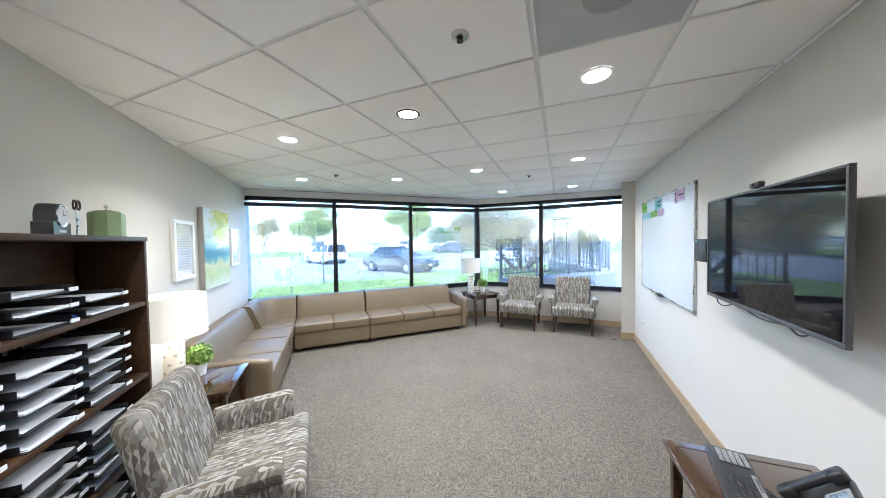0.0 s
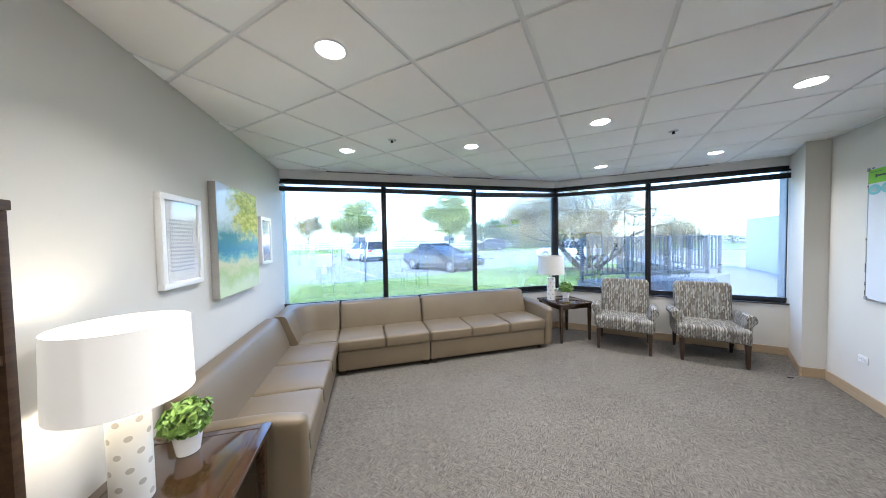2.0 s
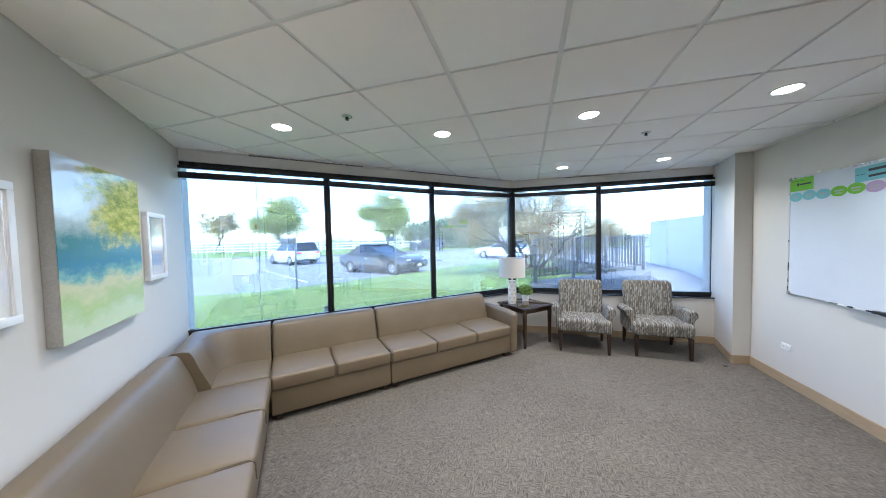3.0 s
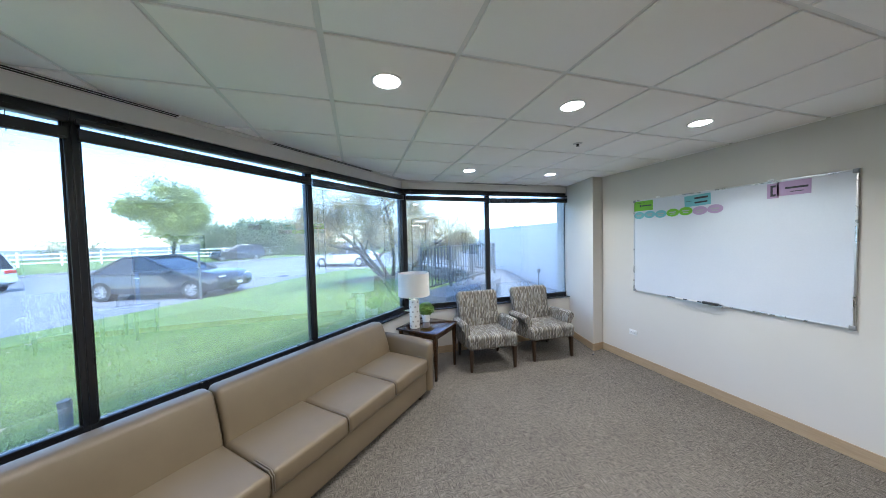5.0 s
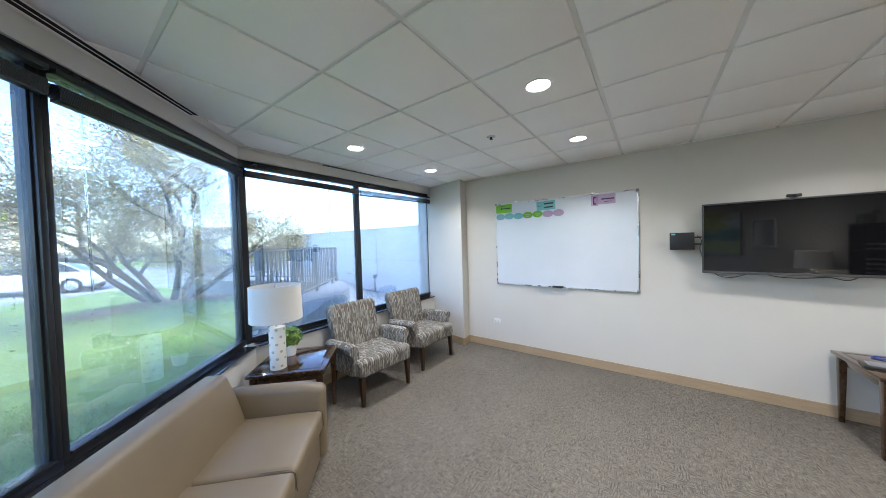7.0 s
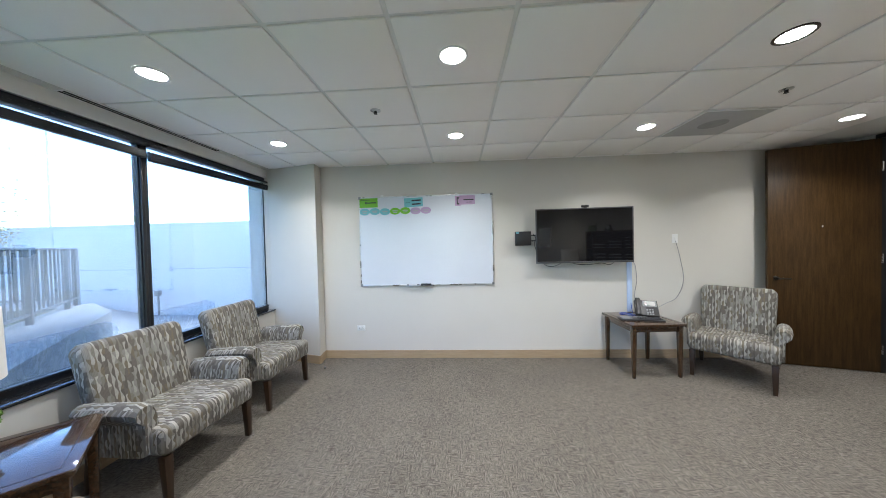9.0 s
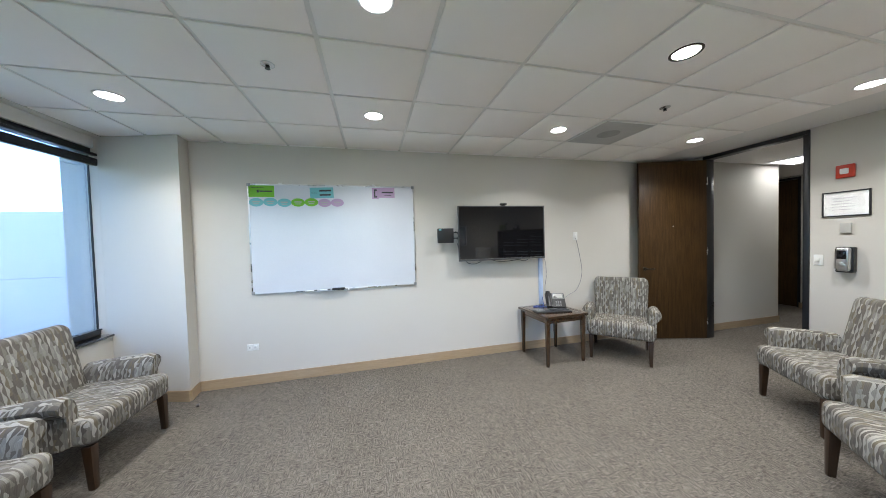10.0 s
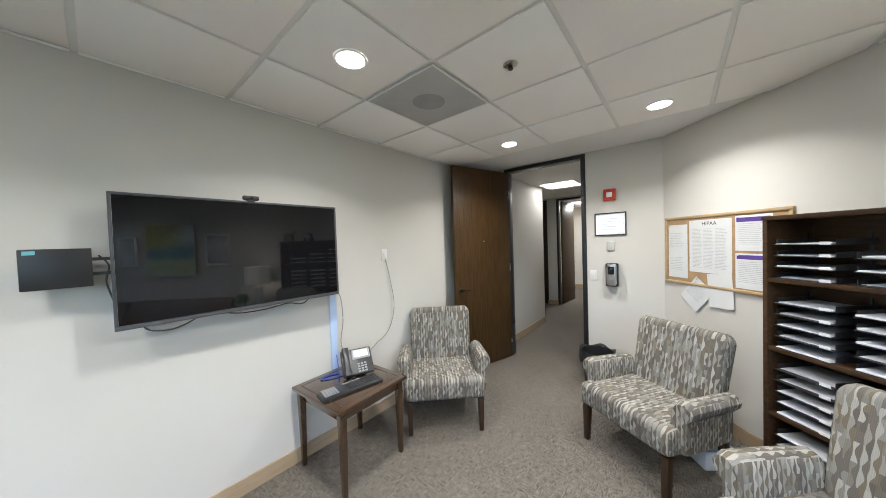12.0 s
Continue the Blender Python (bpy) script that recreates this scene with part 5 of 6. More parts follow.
for zi, z in enumerate(SHELVES):
    zs = z + 0.0245
    xs = ((0.05, 4 if zi == 3 else 5), (0.375, 3 if zi == 3 else 5), (0.70, 2 if zi == 3 else 5))
    for x, n in xs:
        letter_tray(x, zs, n)
        for i in range(n):
            paper_stack(x + 0.01, zs + i * 0.068 + 0.0045, random.uniform(0.003, 0.010), over=random.uniform(-0.04, 0.0), turn=random.uniform(-1.5, 1.5))

bx = thing("blue_box", on_left(SU0, 0.008) @ pose(0.665, -0.2, 1.3495), "small blue box lying on the bookcase shelf", "box")
part("box", box(-0.02, 0.02, -0.06, 0.06, 0, 0.02, 0.002), BLUE, bx)

TOPZ = SH + 0.026
ck = thing("mantel_clock", on_left(SU0, 0.008) @ pose(0.66, -0.21, TOPZ, 0, 0, 14), "small black mantel clock with a round white face on the bookcase", "clock")
body = [(-0.075, 0), (0.075, 0), (0.075, 0.055), (0.055, 0.06)] + [(0.055 * math.cos(a), 0.085 + 0.055 * math.sin(a)) for a in [radians(d) for d in range(0, 181, 20)]] + [(-0.055, 0.06), (-0.075, 0.055)]
part("case", moved(prism(body, -0.03, 0.03), pose(0, 0, 0, 90)), BLACK_PLASTIC, ck)
part("face", moved(lathe([(0.042, 0), (0.042, 0.002)], 32), pose(0, -0.0302, 0.085, 90)), PAPER, ck, "white dial")
part("bezel", moved(lathe([(0.042, 0), (0.047, 0.004), (0.05, 0.004), (0.05, 0.0)], 32, False), pose(0, -0.0302, 0.085, 90)), STEEL, ck, "silver ring")
part("hand_hour", moved(box(-0.0015, 0.0015, -0.001, 0, 0, 0.02), pose(0, -0.034, 0.085, 0, 75)), INK_DARK, ck)
part("hand_minute", moved(box(-0.001, 0.001, -0.001, 0, 0, 0.032), pose(0, -0.0345, 0.085, 0, -10)), INK_DARK, ck)
part("plaque", box(-0.03, 0.03, -0.0315, -0.030, 0.012, 0.024), PAPER, ck, "small white plate")

tin = thing("green_tin", on_left(SU0, 0.008) @ pose(1.01, -0.20, TOPZ, 0, 0, 12), "faceted green painted tin with a knobbed lid on the bookcase", "tin")
octo = [(0.09 * math.cos(radians(a)), 0.068 * math.sin(radians(a))) for a in (22, 68, 112, 158, 202, 248, 292, 338)]
part("body", prism(octo, 0, 0.125), TIN_GREEN, tin)
part("lid", join(prism([(x * 0.95, y * 0.95) for x, y in octo], 0.1255, 0.132), lathe([(0.06, 0.132), (0.045, 0.142), (0.01, 0.148)], 20)), TIN_GREEN, tin)
part("knob", lathe([(0.004, 0.147), (0.005, 0.158), (0.011, 0.163), (0.011, 0.170), (0.004, 0.176)], 14), WHITE_PLASTIC, tin, "clear glass knob")
sc = thing("scissors", on_left(SU0, 0.008) @ pose(0.955, -0.115, TOPZ + 0.02, 0, 0, 12), "scissors with dark handles standing up behind the tin", "scissors")
for dx in (-0.018, 0.018):
    ring = [(dx + 0.017 * math.cos(a), 0, 0.145 + 0.024 * math.sin(a)) for a in [2 * math.pi * i / 20 for i in range(21)]]
    part("handle", tube(ring, 0.0045, 8), card("brown_handle", (0.05, 0.02, 0.012), 0.35), sc)
part("blades", box(-0.01, 0.01, -0.002, 0.002, -0.019, 0.12, 0.001), STEEL, sc)

# ---- cork board ----
cbd = thing("cork_board", on_left(0.53, 0.001, 1.485), "cork board in a pale wood frame with pinned notices", "notice board")
part("cork", box(-0.48, 0.48, -0.010, 0, -0.30, 0.30), CORK, cbd)
for b in (box(-0.5, 0.5, -0.02, 0, -0.315, -0.292, 0.003), box(-0.5, 0.5, -0.02, 0, 0.292, 0.315, 0.003), box(-0.5, -0.477, -0.02, 0, -0.292, 0.292, 0.003), box(0.477, 0.5, -0.02, 0, -0.292, 0.292, 0.003)):
    part("frame", b, PALE_WOOD, cbd)


def notice(m, w, h, lines, label, bands=(), title=""):
    n = thing("notice", m, label, "notice", "pinned notices")
    sheet = box(-w / 2, w / 2, -0.0012, 0, -h / 2, h / 2)
    part("sheet", sheet, PAPER, n)
    if lines:
        for cols, z0, z1, step in lines:
            part("print", join(*(box(-0.42 * w + (0.84 * w / cols) * c, -0.42 * w + (0.84 * w / cols) * (c + random.uniform(0.7, 0.92)), -0.002, -0.0013, z - 0.0014, z + 0.0014) for c in range(cols) for z in [z0 - k * step for k in range(int((z0 - z1) / step))])), INK, n, "lines of small unreadable print")
    for z0, z1 in bands:
        part("band", box(-0.46 * w, 0.46 * w, -0.0021, -0.0013, z0, z1), PURPLE, n, "purple heading band")
    if title:
        text("title", title, 0.045, UP(0, -0.0015, h / 2 - 0.035), INK_DARK, n)
    part("pin", moved(lathe([(0.004, 0), (0.004, 0.006), (0.006, 0.008), (0.006, 0.011)], 10), pose(-0.4 * w, -0.001, h / 2 - 0.012, 90)), STEEL, n)
    return n


CB = lambda x, z, off=0.0125, turn=0: on_left(0.53, off, 1.485) @ pose(-x, 0, z, 0, turn)
notice(CB(0.36, -0.01), 0.2, 0.5, [(1, 0.17, 0.02, 0.016), (1, -0.06, -0.2, 0.016)], "white notice with two short blocks of print")
notice(CB(0.06, 0.04), 0.36, 0.46, [(3, 0.15, -0.2, 0.012)], "white notice in three columns of small print", title="HIPAA")
notice(CB(-0.265, 0.145), 0.24, 0.27, [(1, 0.07, -0.11, 0.014)], "white notice with a purple heading band", bands=[(0.085, 0.118)])
notice(CB(-0.265, -0.145), 0.24, 0.27, [(1, 0.07, -0.11, 0.014)], "white notice with a purple heading band", bands=[(0.09, 0.122)])
notice(CB(0.18, -0.39, 0.013, 40), 0.2, 0.25, [(1, 0.08, -0.06, 0.014)], "white sheet hanging askew below the cork board")
notice(CB(-0.03, -0.33, 0.0145, -4), 0.2, 0.28, [], "blank white sheet hanging below the cork board")

# ---- fittings on the south wall ----
SWALL = lambda x, z: pose(x, YD, z, 0, 0, 180)
al = thing("fire_alarm", SWALL(-0.395, 2.10), "red fire alarm strobe with a white square window", "fire alarm")
part("body", box(-0.06, 0.06, -0.03, 0, -0.065, 0.065, 0.008, 3), RED_PLASTIC, al)
part("strobe", box(-0.028, 0.028, -0.045, -0.03, -0.028, 0.028, 0.006), WHITE_PLASTIC, al, "white strobe lens")
framed(SWALL(-0.395, 1.775), 0.31, 0.255, 0.018, 0.012, BLACK_PLASTIC, "certificate in a thin black frame", lambda p, w, h, y: part("print", join(*(box(-0.3 * w, random.uniform(0.1, 0.32) * w, y - 0.0015, y - 0.0004, z * h - 0.003, z * h + 0.003) for z in (0.25, 0.12, 0.0, -0.12, -0.25))), INK, p, "unreadable certificate print"), "certificate")
th = thing("thermostat", SWALL(-0.40, 1.53), "small grey wall sensor below the certificate", "sensor")
part("cover", box(-0.037, 0.037, -0.02, 0, -0.05, 0.05, 0.004), card("pale_grey_plastic", (0.50, 0.49, 0.46)), th)
sd = thing("soap_dispenser", SWALL(-0.41, 1.21), "black and chrome hand sanitiser dispenser on the wall", "dispenser")
part("back", box(-0.062, 0.062, -0.06, 0, -0.13, 0.13, 0.015, 3), BLACK_PLASTIC, sd)
part("cover", box(-0.048, 0.048, -0.105, -0.05, -0.115, 0.125, 0.02, 3), STEEL, sd, "chrome cover")
part("window", box(-0.03, 0.03, -0.108, -0.104, 0.01, 0.095, 0.001), SCREEN, sd, "dark sight window")
part("button", moved(lathe([(0.022, 0), (0.022, 0.008), (0.014, 0.012)], 20), pose(0, -0.104, -0.045, 90)), STEEL, sd)
wall_plate(SWALL(-0.215, 1.195), "white light switch beside the door", "tall")

bn = thing("waste_bin", pose(-0.285, -0.70, 0) @ Matrix.Diagonal((1.12, 1.12, 1.15, 1)), "black plastic waste bin with a black liner by the door", "waste bin")
part("bin", lathe([(0.11, 0.0), (0.115, 0.004), (0.15, 0.34), (0.145, 0.34), (0.108, 0.01)], 32), BLACK_PLASTIC, bn)
lin = bmesh.new()
ringz = [(0.147, 0.33), (0.158, 0.35), (0.162, 0.30), (0.158, 0.24)]
rr = []
for r, z in ringz:
    rr.append([lin.verts.new(((r + 0.006 * math.sin(7 * a + z * 40)) * math.cos(a), (r + 0.006 * math.sin(7 * a + z * 40)) * math.sin(a), z + 0.014 * math.sin(5 * a + z * 9))) for a in [2 * math.pi * i / 48 for i in range(48)]])
for a, b in zip(rr, rr[1:]):
    for i in range(48):
        lin.faces.new((a[i], a[(i + 1) % 48], b[(i + 1) % 48], b[i]))
part("liner", lin, BLACK_PLASTIC, bn, "crumpled black bin liner")

sp_ = thing("floor_scrap", pose(0.96, 5.41, 0.0, 0, 0, 25), "small dark scrap lying on the carpet", "scrap")
part("scrap", box(-0.028, 0.028, -0.012, 0.012, 0.0, 0.012, 0.004), BLACK_PLASTIC, sp_)

wbx = thing("white_box", pose(-1.16, 0.02, 0, 0, 0, 35), "white and blue cardboard box on the floor under the armchair", "box")
part("box", box(-0.11, 0.11, -0.07, 0.07, 0, 0.13, 0.003), card("white_card", (0.66, 0.70, 0.76)), wbx)
part("flap", box(-0.11, 0.11, -0.07, 0.07, 0.1305, 0.133), card("pale_blue_card", (0.40, 0.50, 0.68)), wbx)

# ---- outside ----
GZ = -0.06
ground = bmesh.new()
bmesh.ops.create_grid(ground, x_segments=40, y_segments=40, size=600)
RETAIN = surf("painted_concrete", (0.56, 0.57, 0.58), (0.70, 0.70, 0.70), 0.35, 0.8, 30.0, 0.2)
structure("ground", moved(ground, Matrix.Translation((0, 0, GZ))), ASPHALT, "grey asphalt parking lot and road reaching the horizon", "ground")

LAWN = [(-5.2, 3.1), (-9, 1.0), (-16, 2.0), (-13.5, 6.4), (-10.0, 8.6), (-8.2, 11.4), (-6.9, 13.6), (-5.4, 17.3), (-3.6, 20.3), (-1.0, 21.4), (1.2, 20.2), (-0.1, 14.4), (1.32, 9.55), (-1.15, 7.15), (-1.6, 6.75)]


def inside(x, y, poly):
    hit = False
    for i, (x0, y0) in enumerate(poly):
        x1, y1 = poly[i - 1]
        if (y0 > y) != (y1 > y) and x < (x1 - x0) * (y - y0) / (y1 - y0) + x0:
            hit = not hit
    return hit


def edge_dist(x, y, poly):
    best = 99.0
    for i, (x0, y0) in enumerate(poly):
        x1, y1 = poly[i - 1]
        dx, dy = x1 - x0, y1 - y0
        t = max(0.0, min(1.0, ((x - x0) * dx + (y - y0) * dy) / (dx * dx + dy * dy)))
        best = min(best, math.hypot(x - x0 - t * dx, y - y0 - t * dy))
    return best


def lawn_z(x, y):
    return GZ + 0.05 + 0.10 * min(1.0, edge_dist(x, y, LAWN) / 2.0) + 0.03 * noise.noise(Vector((x * 0.5, y * 0.5, 0))) + 0.50 * math.exp(-((x + 1.0) ** 2 + (y - 11.3) ** 2) / 7.5)


def lawn_mesh():
    bm = prism(LAWN, GZ - 0.02, GZ + 0.05)
    step = 0.35
    grid = {}
    for i in range(-48, 14):
        for j in range(2, 64):
            x, y = i * step, j * step
            if inside(x, y, LAWN):
                grid[i, j] = bm.verts.new((x, y, lawn_z(x, y)))
    for (i, j) in grid:
        if all(k in grid for k in ((i + 1, j), (i, j + 1), (i + 1, j + 1))):
            bm.faces.new((grid[i, j], grid[i + 1, j], grid[i + 1, j + 1], grid[i, j + 1]))
    return bm


structure("lawn", lawn_mesh(), GRASS, "bright green mown lawn outside the windows", "lawn")

# grass blades on the lawn nearest the windows
rnd = random.Random(11)
gv, gf = [], []
while len(gf) < 60000:
    s, d = rnd.uniform(-0.3, 5.4), 0.25 + 6.0 * rnd.random() ** 1.7
    x, y = K.x - R2 * s - R2 * d, K.y - R2 * s + R2 * d
    if not inside(x, y, LAWN) or edge_dist(x, y, LAWN) < 0.1:
        continue
    z = lawn_z(x, y)
    a, h, w = rnd.random() * 6.28, rnd.uniform(0.02, 0.05), rnd.uniform(0.004, 0.008)
    n = len(gv)
    gv += [(x - w * math.cos(a), y - w * math.sin(a), z - 0.01), (x + w * math.cos(a), y + w * math.sin(a), z - 0.01), (x + rnd.gauss(0, 0.02), y + rnd.gauss(0, 0.02), z + h)]
    gf.append((n, n + 1, n + 2))
gm = bpy.data.meshes.new("grass_blades")
gm.from_pydata(gv, [], gf)
gm.materials.append(surf("grass_blade", (0.12, 0.18, 0.03), (0.27, 0.36, 0.085), 2.0, 0.6, 60.0, 0.05))
tagged(new("grass", gm), "short green grass blades of the lawn", "grass", kind="stuff")
fl = bmesh.new()
for i in range(520):
    s, d = rnd.uniform(-0.5, 5.0), rnd.uniform(0.5, 9.0)
    x, y = (K.x - R2 * s - R2 * d, K.y - R2 * s + R2 * d) if i < 160 else (rnd.gauss(-1.3, 1.6), rnd.gauss(11.1, 1.1))
    if inside(x, y, LAWN):
        q = pose(x, y, lawn_z(x, y) + 0.03, rnd.uniform(-25, 25), rnd.uniform(-25, 25), rnd.uniform(0, 360))
        fl.faces.new([fl.verts.new(q @ Vector(p)) for p in ((0, -0.035, 0), (0.022, 0, 0.006), (0, 0.035, 0), (-0.022, 0, 0.006))])
tagged(mesh_object("fallen_leaves", fl, card("dry_leaf", (0.42, 0.36, 0.20))), "pale dry leaves scattered on the lawn", "leaves", kind="stuff")


# bed of bark mulch round the crab apple
BED = [(-1.3 + (1.45 + 0.25 * math.sin(3 * a) + 0.15 * math.sin(5 * a + 1)) * math.cos(a), 11.5 + (0.85 + 0.15 * math.sin(2 * a + 2)) * math.sin(a)) for a in [2 * math.pi * i / 40 for i in range(40)]]
MULCH = surf("bark_mulch", (0.12, 0.085, 0.045), (0.36, 0.28, 0.16), 9.0, 0.9, 30.0, 0.9, dist=0.03)
bed = bmesh.new()
hub = bed.verts.new((-1.3, 11.3, lawn_z(-1.3, 11.3) + 0.06))
rim = [bed.verts.new((x, y, lawn_z(x, y) + 0.012)) for x, y in BED]
mid = [bed.verts.new(((x - 1.3) / 2, (y + 11.3) / 2, lawn_z((x - 1.3) / 2, (y + 11.3) / 2) + 0.05)) for x, y in BED]
for i in range(40):
    bed.faces.new((rim[i], rim[(i + 1) % 40], mid[(i + 1) % 40], mid[i]))
    bed.faces.new((mid[i], mid[(i + 1) % 40], hub))
structure("mulch_bed", bed, MULCH, "brown bark mulch bed strewn with leaves under the crab apple", "flower bed")


# kerb and road markings
def strip_line(name, pts, width, z0, z1, material, label, category):
    bms = []
    for (ax, ay), (bx, by) in zip(pts, pts[1:]):
        d = Vector((bx - ax, by - ay)).normalized()
        n = Vector((-d.y, d.x)) * width / 2
        bms.append(prism([(ax + n.x, ay + n.y), (bx + n.x, by + n.y), (bx - n.x, by - n.y), (ax - n.x, ay - n.y)], z0, z1))
    return structure(name, join(*bms), material, label, category)


strip_line("road_marking_1", [(-13.8, 7.7), (-22, 12.2)], 0.11, GZ, GZ + 0.004, ROAD_PAINT, "white painted parking bay line", "road marking")
strip_line("road_marking_2", [(-10.2, 10.9), (-16.5, 14.5)], 0.11, GZ, GZ + 0.004, ROAD_PAINT, "white painted parking bay line", "road marking")
strip_line("road_marking_3", [(-7.0, 15.6), (-13.0, 19.0)], 0.11, GZ, GZ + 0.004, ROAD_PAINT, "white painted parking bay line", "road marking")
strip_line("road_marking_4", [(-9.0, 22.0), (6.0, 22.9)], 0.11, GZ, GZ + 0.004, ROAD_PAINT, "long white painted lane line", "road marking")
strip_line("road_marking_5", [(-14.0, 26.5), (10.0, 27.8)], 0.11, GZ, GZ + 0.004, ROAD_PAINT, "long white painted lane line", "road marking")
strip_line("kerb_far", [(-46, 19.0), (-24, 26.0), (-16, 33.0), (-8, 40.5), (14, 42.0)], 0.5, GZ, GZ + 0.14, CONCRETE, "pale concrete kerb on the far side of the lot", "kerb")
structure("verge", prism([(-60, 15.5), (-46, 19.3), (-24, 26.3), (-16, 33.3), (-8, 40.8), (14, 42.3), (60, 60), (-40, 90)], GZ, GZ + 0.1), GRASS, "green verge beyond the parking lot", "lawn")
for i in range(9):
    strip_line("road_marking_%d" % (6 + i), [(-11.5 + i * 1.1, 38.4 - 0.9 + i * 0.25), (-10.7 + i * 1.1, 40.2 - 0.9 + i * 0.25)], 0.16, GZ, GZ + 0.004, ROAD_PAINT, "short white hatch line on the road", "road marking")


# ---- trees ----
def branch_tree(m, seed, spread, height, stems, leaves, leaf_mat, leaf_size, label, trunk_r=0.09, low=0.5, kind_w=1.0):
    t = thing("tree", m, label, "tree")
    rnd = random.Random(seed)
    tips, bars = [], []

    def grow(p, d, ln, r, depth):
        pts = [p]
        for k in range(3):
            d = (d + Vector((rnd.gauss(0, 0.16), rnd.gauss(0, 0.16), rnd.gauss(0, 0.10)))).normalized()
            pts.append(pts[-1] + d * ln / 3)
        bars.append(tube(pts, r, 7 if depth < 2 else 5, r * 0.62))
        if depth >= 2:
            tips.extend(pts[1:])
        if depth < 4:
            for k in range(2 if depth else 3):
                nd = (d + Vector((rnd.gauss(0, 0.55) * kind_w, rnd.gauss(0, 0.55) * kind_w, rnd.gauss(0.05, 0.3)))).normalized()
                nd.z = max(nd.z, -0.15)
                grow(pts[-1] if k else pts[2], nd, ln * rnd.uniform(0.62, 0.8), r * 0.6, depth + 1)

    for i in range(stems):
        a = 2 * math.pi * i / stems + rnd.random()
        lean = spread if stems > 1 else 0.05
        grow(Vector((0.12 * math.cos(a), 0.12 * math.sin(a), -0.1)) if stems > 1 else Vector((0, 0, -0.1)), Vector((lean * math.cos(a), lean * math.sin(a), 1)).normalized(), height * low, trunk_r, 0)
    part("trunk", join(*bars), BARK, t, "dark forked trunk and limbs")
    vs, fs = [], []
    if stems == 1:
        for i in range(70):
            d = Vector((rnd.gauss(0, 1), rnd.gauss(0, 1), rnd.gauss(0, 1))).normalized() * rnd.uniform(0.35, 1.0)
            tips.append(Vector((d.x * height * 0.34, d.y * height * 0.34, height * 0.62 + d.z * height * 0.36 * (1.0 if d.z < 0 else 0.95))))
    for i in range(leaves):
        c = rnd.choice(tips) + Vector((rnd.gauss(0, 1), rnd.gauss(0, 1), rnd.gauss(0, 0.8))) * height * 0.055
        q = Euler((rnd.gauss(0, 0.7), rnd.gauss(0, 0.7), rnd.random() * 6.28)).to_quaternion()
        s = leaf_size * rnd.uniform(0.6, 1.3)
        n = len(vs)
        vs += [c + q @ Vector(p) for p in ((0, -s, 0), (s * 0.5, 0, s * 0.2), (0, s, 0), (-s * 0.5, 0, s * 0.2))]
        fs += [(n, n + 1, n + 2), (n, n + 2, n + 3)]
    me = bpy.data.meshes.new("crown")
    me.from_pydata(vs, [], fs)
    mesh_part("crown", me, leaf_mat, t)
    return t


AUTUMN = surf("crabapple_leaf", (0.32, 0.17, 0.10), (0.46, 0.43, 0.17), 1.5, 0.6, 30.0, 0.05)
GREEN_LEAF = surf("maple_leaf", (0.20, 0.26, 0.05), (0.46, 0.48, 0.14), 0.8, 0.6, 30.0, 0.05)
HEDGE_LEAF = surf("juniper_leaf", (0.09, 0.14, 0.06), (0.24, 0.28, 0.14), 0.7, 0.7, 30.0, 0.05)
branch_tree(pose(-1.29, 11.34, 0.56), 5, 1.0, 3.35, 6, 120000, AUTUMN, 0.021, "spreading multi-stemmed crab apple with thin autumn leaves on the lawn", 0.07, 0.42, 1.3)
branch_tree(pose(-16.4, 30.0, GZ), 8, 0.1, 7.2, 1, 46000, GREEN_LEAF, 0.09, "round green street tree beyond the parking lot", 0.16, 0.36)
branch_tree(pose(-24.4, 24.0, GZ), 12, 0.1, 6.6, 1, 22000, GREEN_LEAF, 0.09, "thin-crowned street tree beyond the parking lot", 0.14, 0.36)
branch_tree(pose(-47.0, 33.0, GZ), 15, 0.1, 7.0, 1, 2600, AUTUMN, 0.2, "yellowing street tree behind the white fence", 0.14, 0.36)


def hedge(m, n, size, label, seed):
    h = thing("bush", m, label, "bush")
    rnd = random.Random(seed)
    vs, fs = [], []
    blobs = [(Vector((rnd.uniform(-size[0], size[0]), rnd.uniform(-size[1], size[1]), size[2] * rnd.uniform(0.08, 0.66))), rnd.uniform(1.0, 1.7)) for i in range(60)]
    for i in range(n):
        c0, r = rnd.choice(blobs)
        d = Vector((rnd.gauss(0, 1), rnd.gauss(0, 1), rnd.gauss(0, 1))).normalized()
        c = c0 + d * r * (0.5 + 0.5 * rnd.random()) * (1 + 0.3 * noise.noise(d * 3 + c0))
        c.z = max(c.z, 0.02)
        q = Euler((rnd.gauss(0, 0.9), rnd.gauss(0, 0.9), rnd.random() * 6.28)).to_quaternion()
        s = 0.14 * rnd.uniform(0.6, 1.4)
        k = len(vs)
        vs += [c + q @ Vector(p) for p in ((0, -s, 0), (s * 0.5, 0, s * 0.2), (0, s, 0), (-s * 0.5, 0, s * 0.2))]
        fs += [(k, k + 1, k + 2), (k, k + 2, k + 3)]
    me = bpy.data.meshes.new("foliage")
    me.from_pydata(vs, [], fs)
    mesh_part("foliage", me, HEDGE_LEAF, h)
    part("stem", join(*(tube([(x, 0, -0.05), (x * 1.1, rnd.uniform(-0.4, 0.4), size[2] * 0.6)], 0.07, 6) for x in (-size[0] * 0.6, 0, size[0] * 0.6))), BARK, h)
    return h


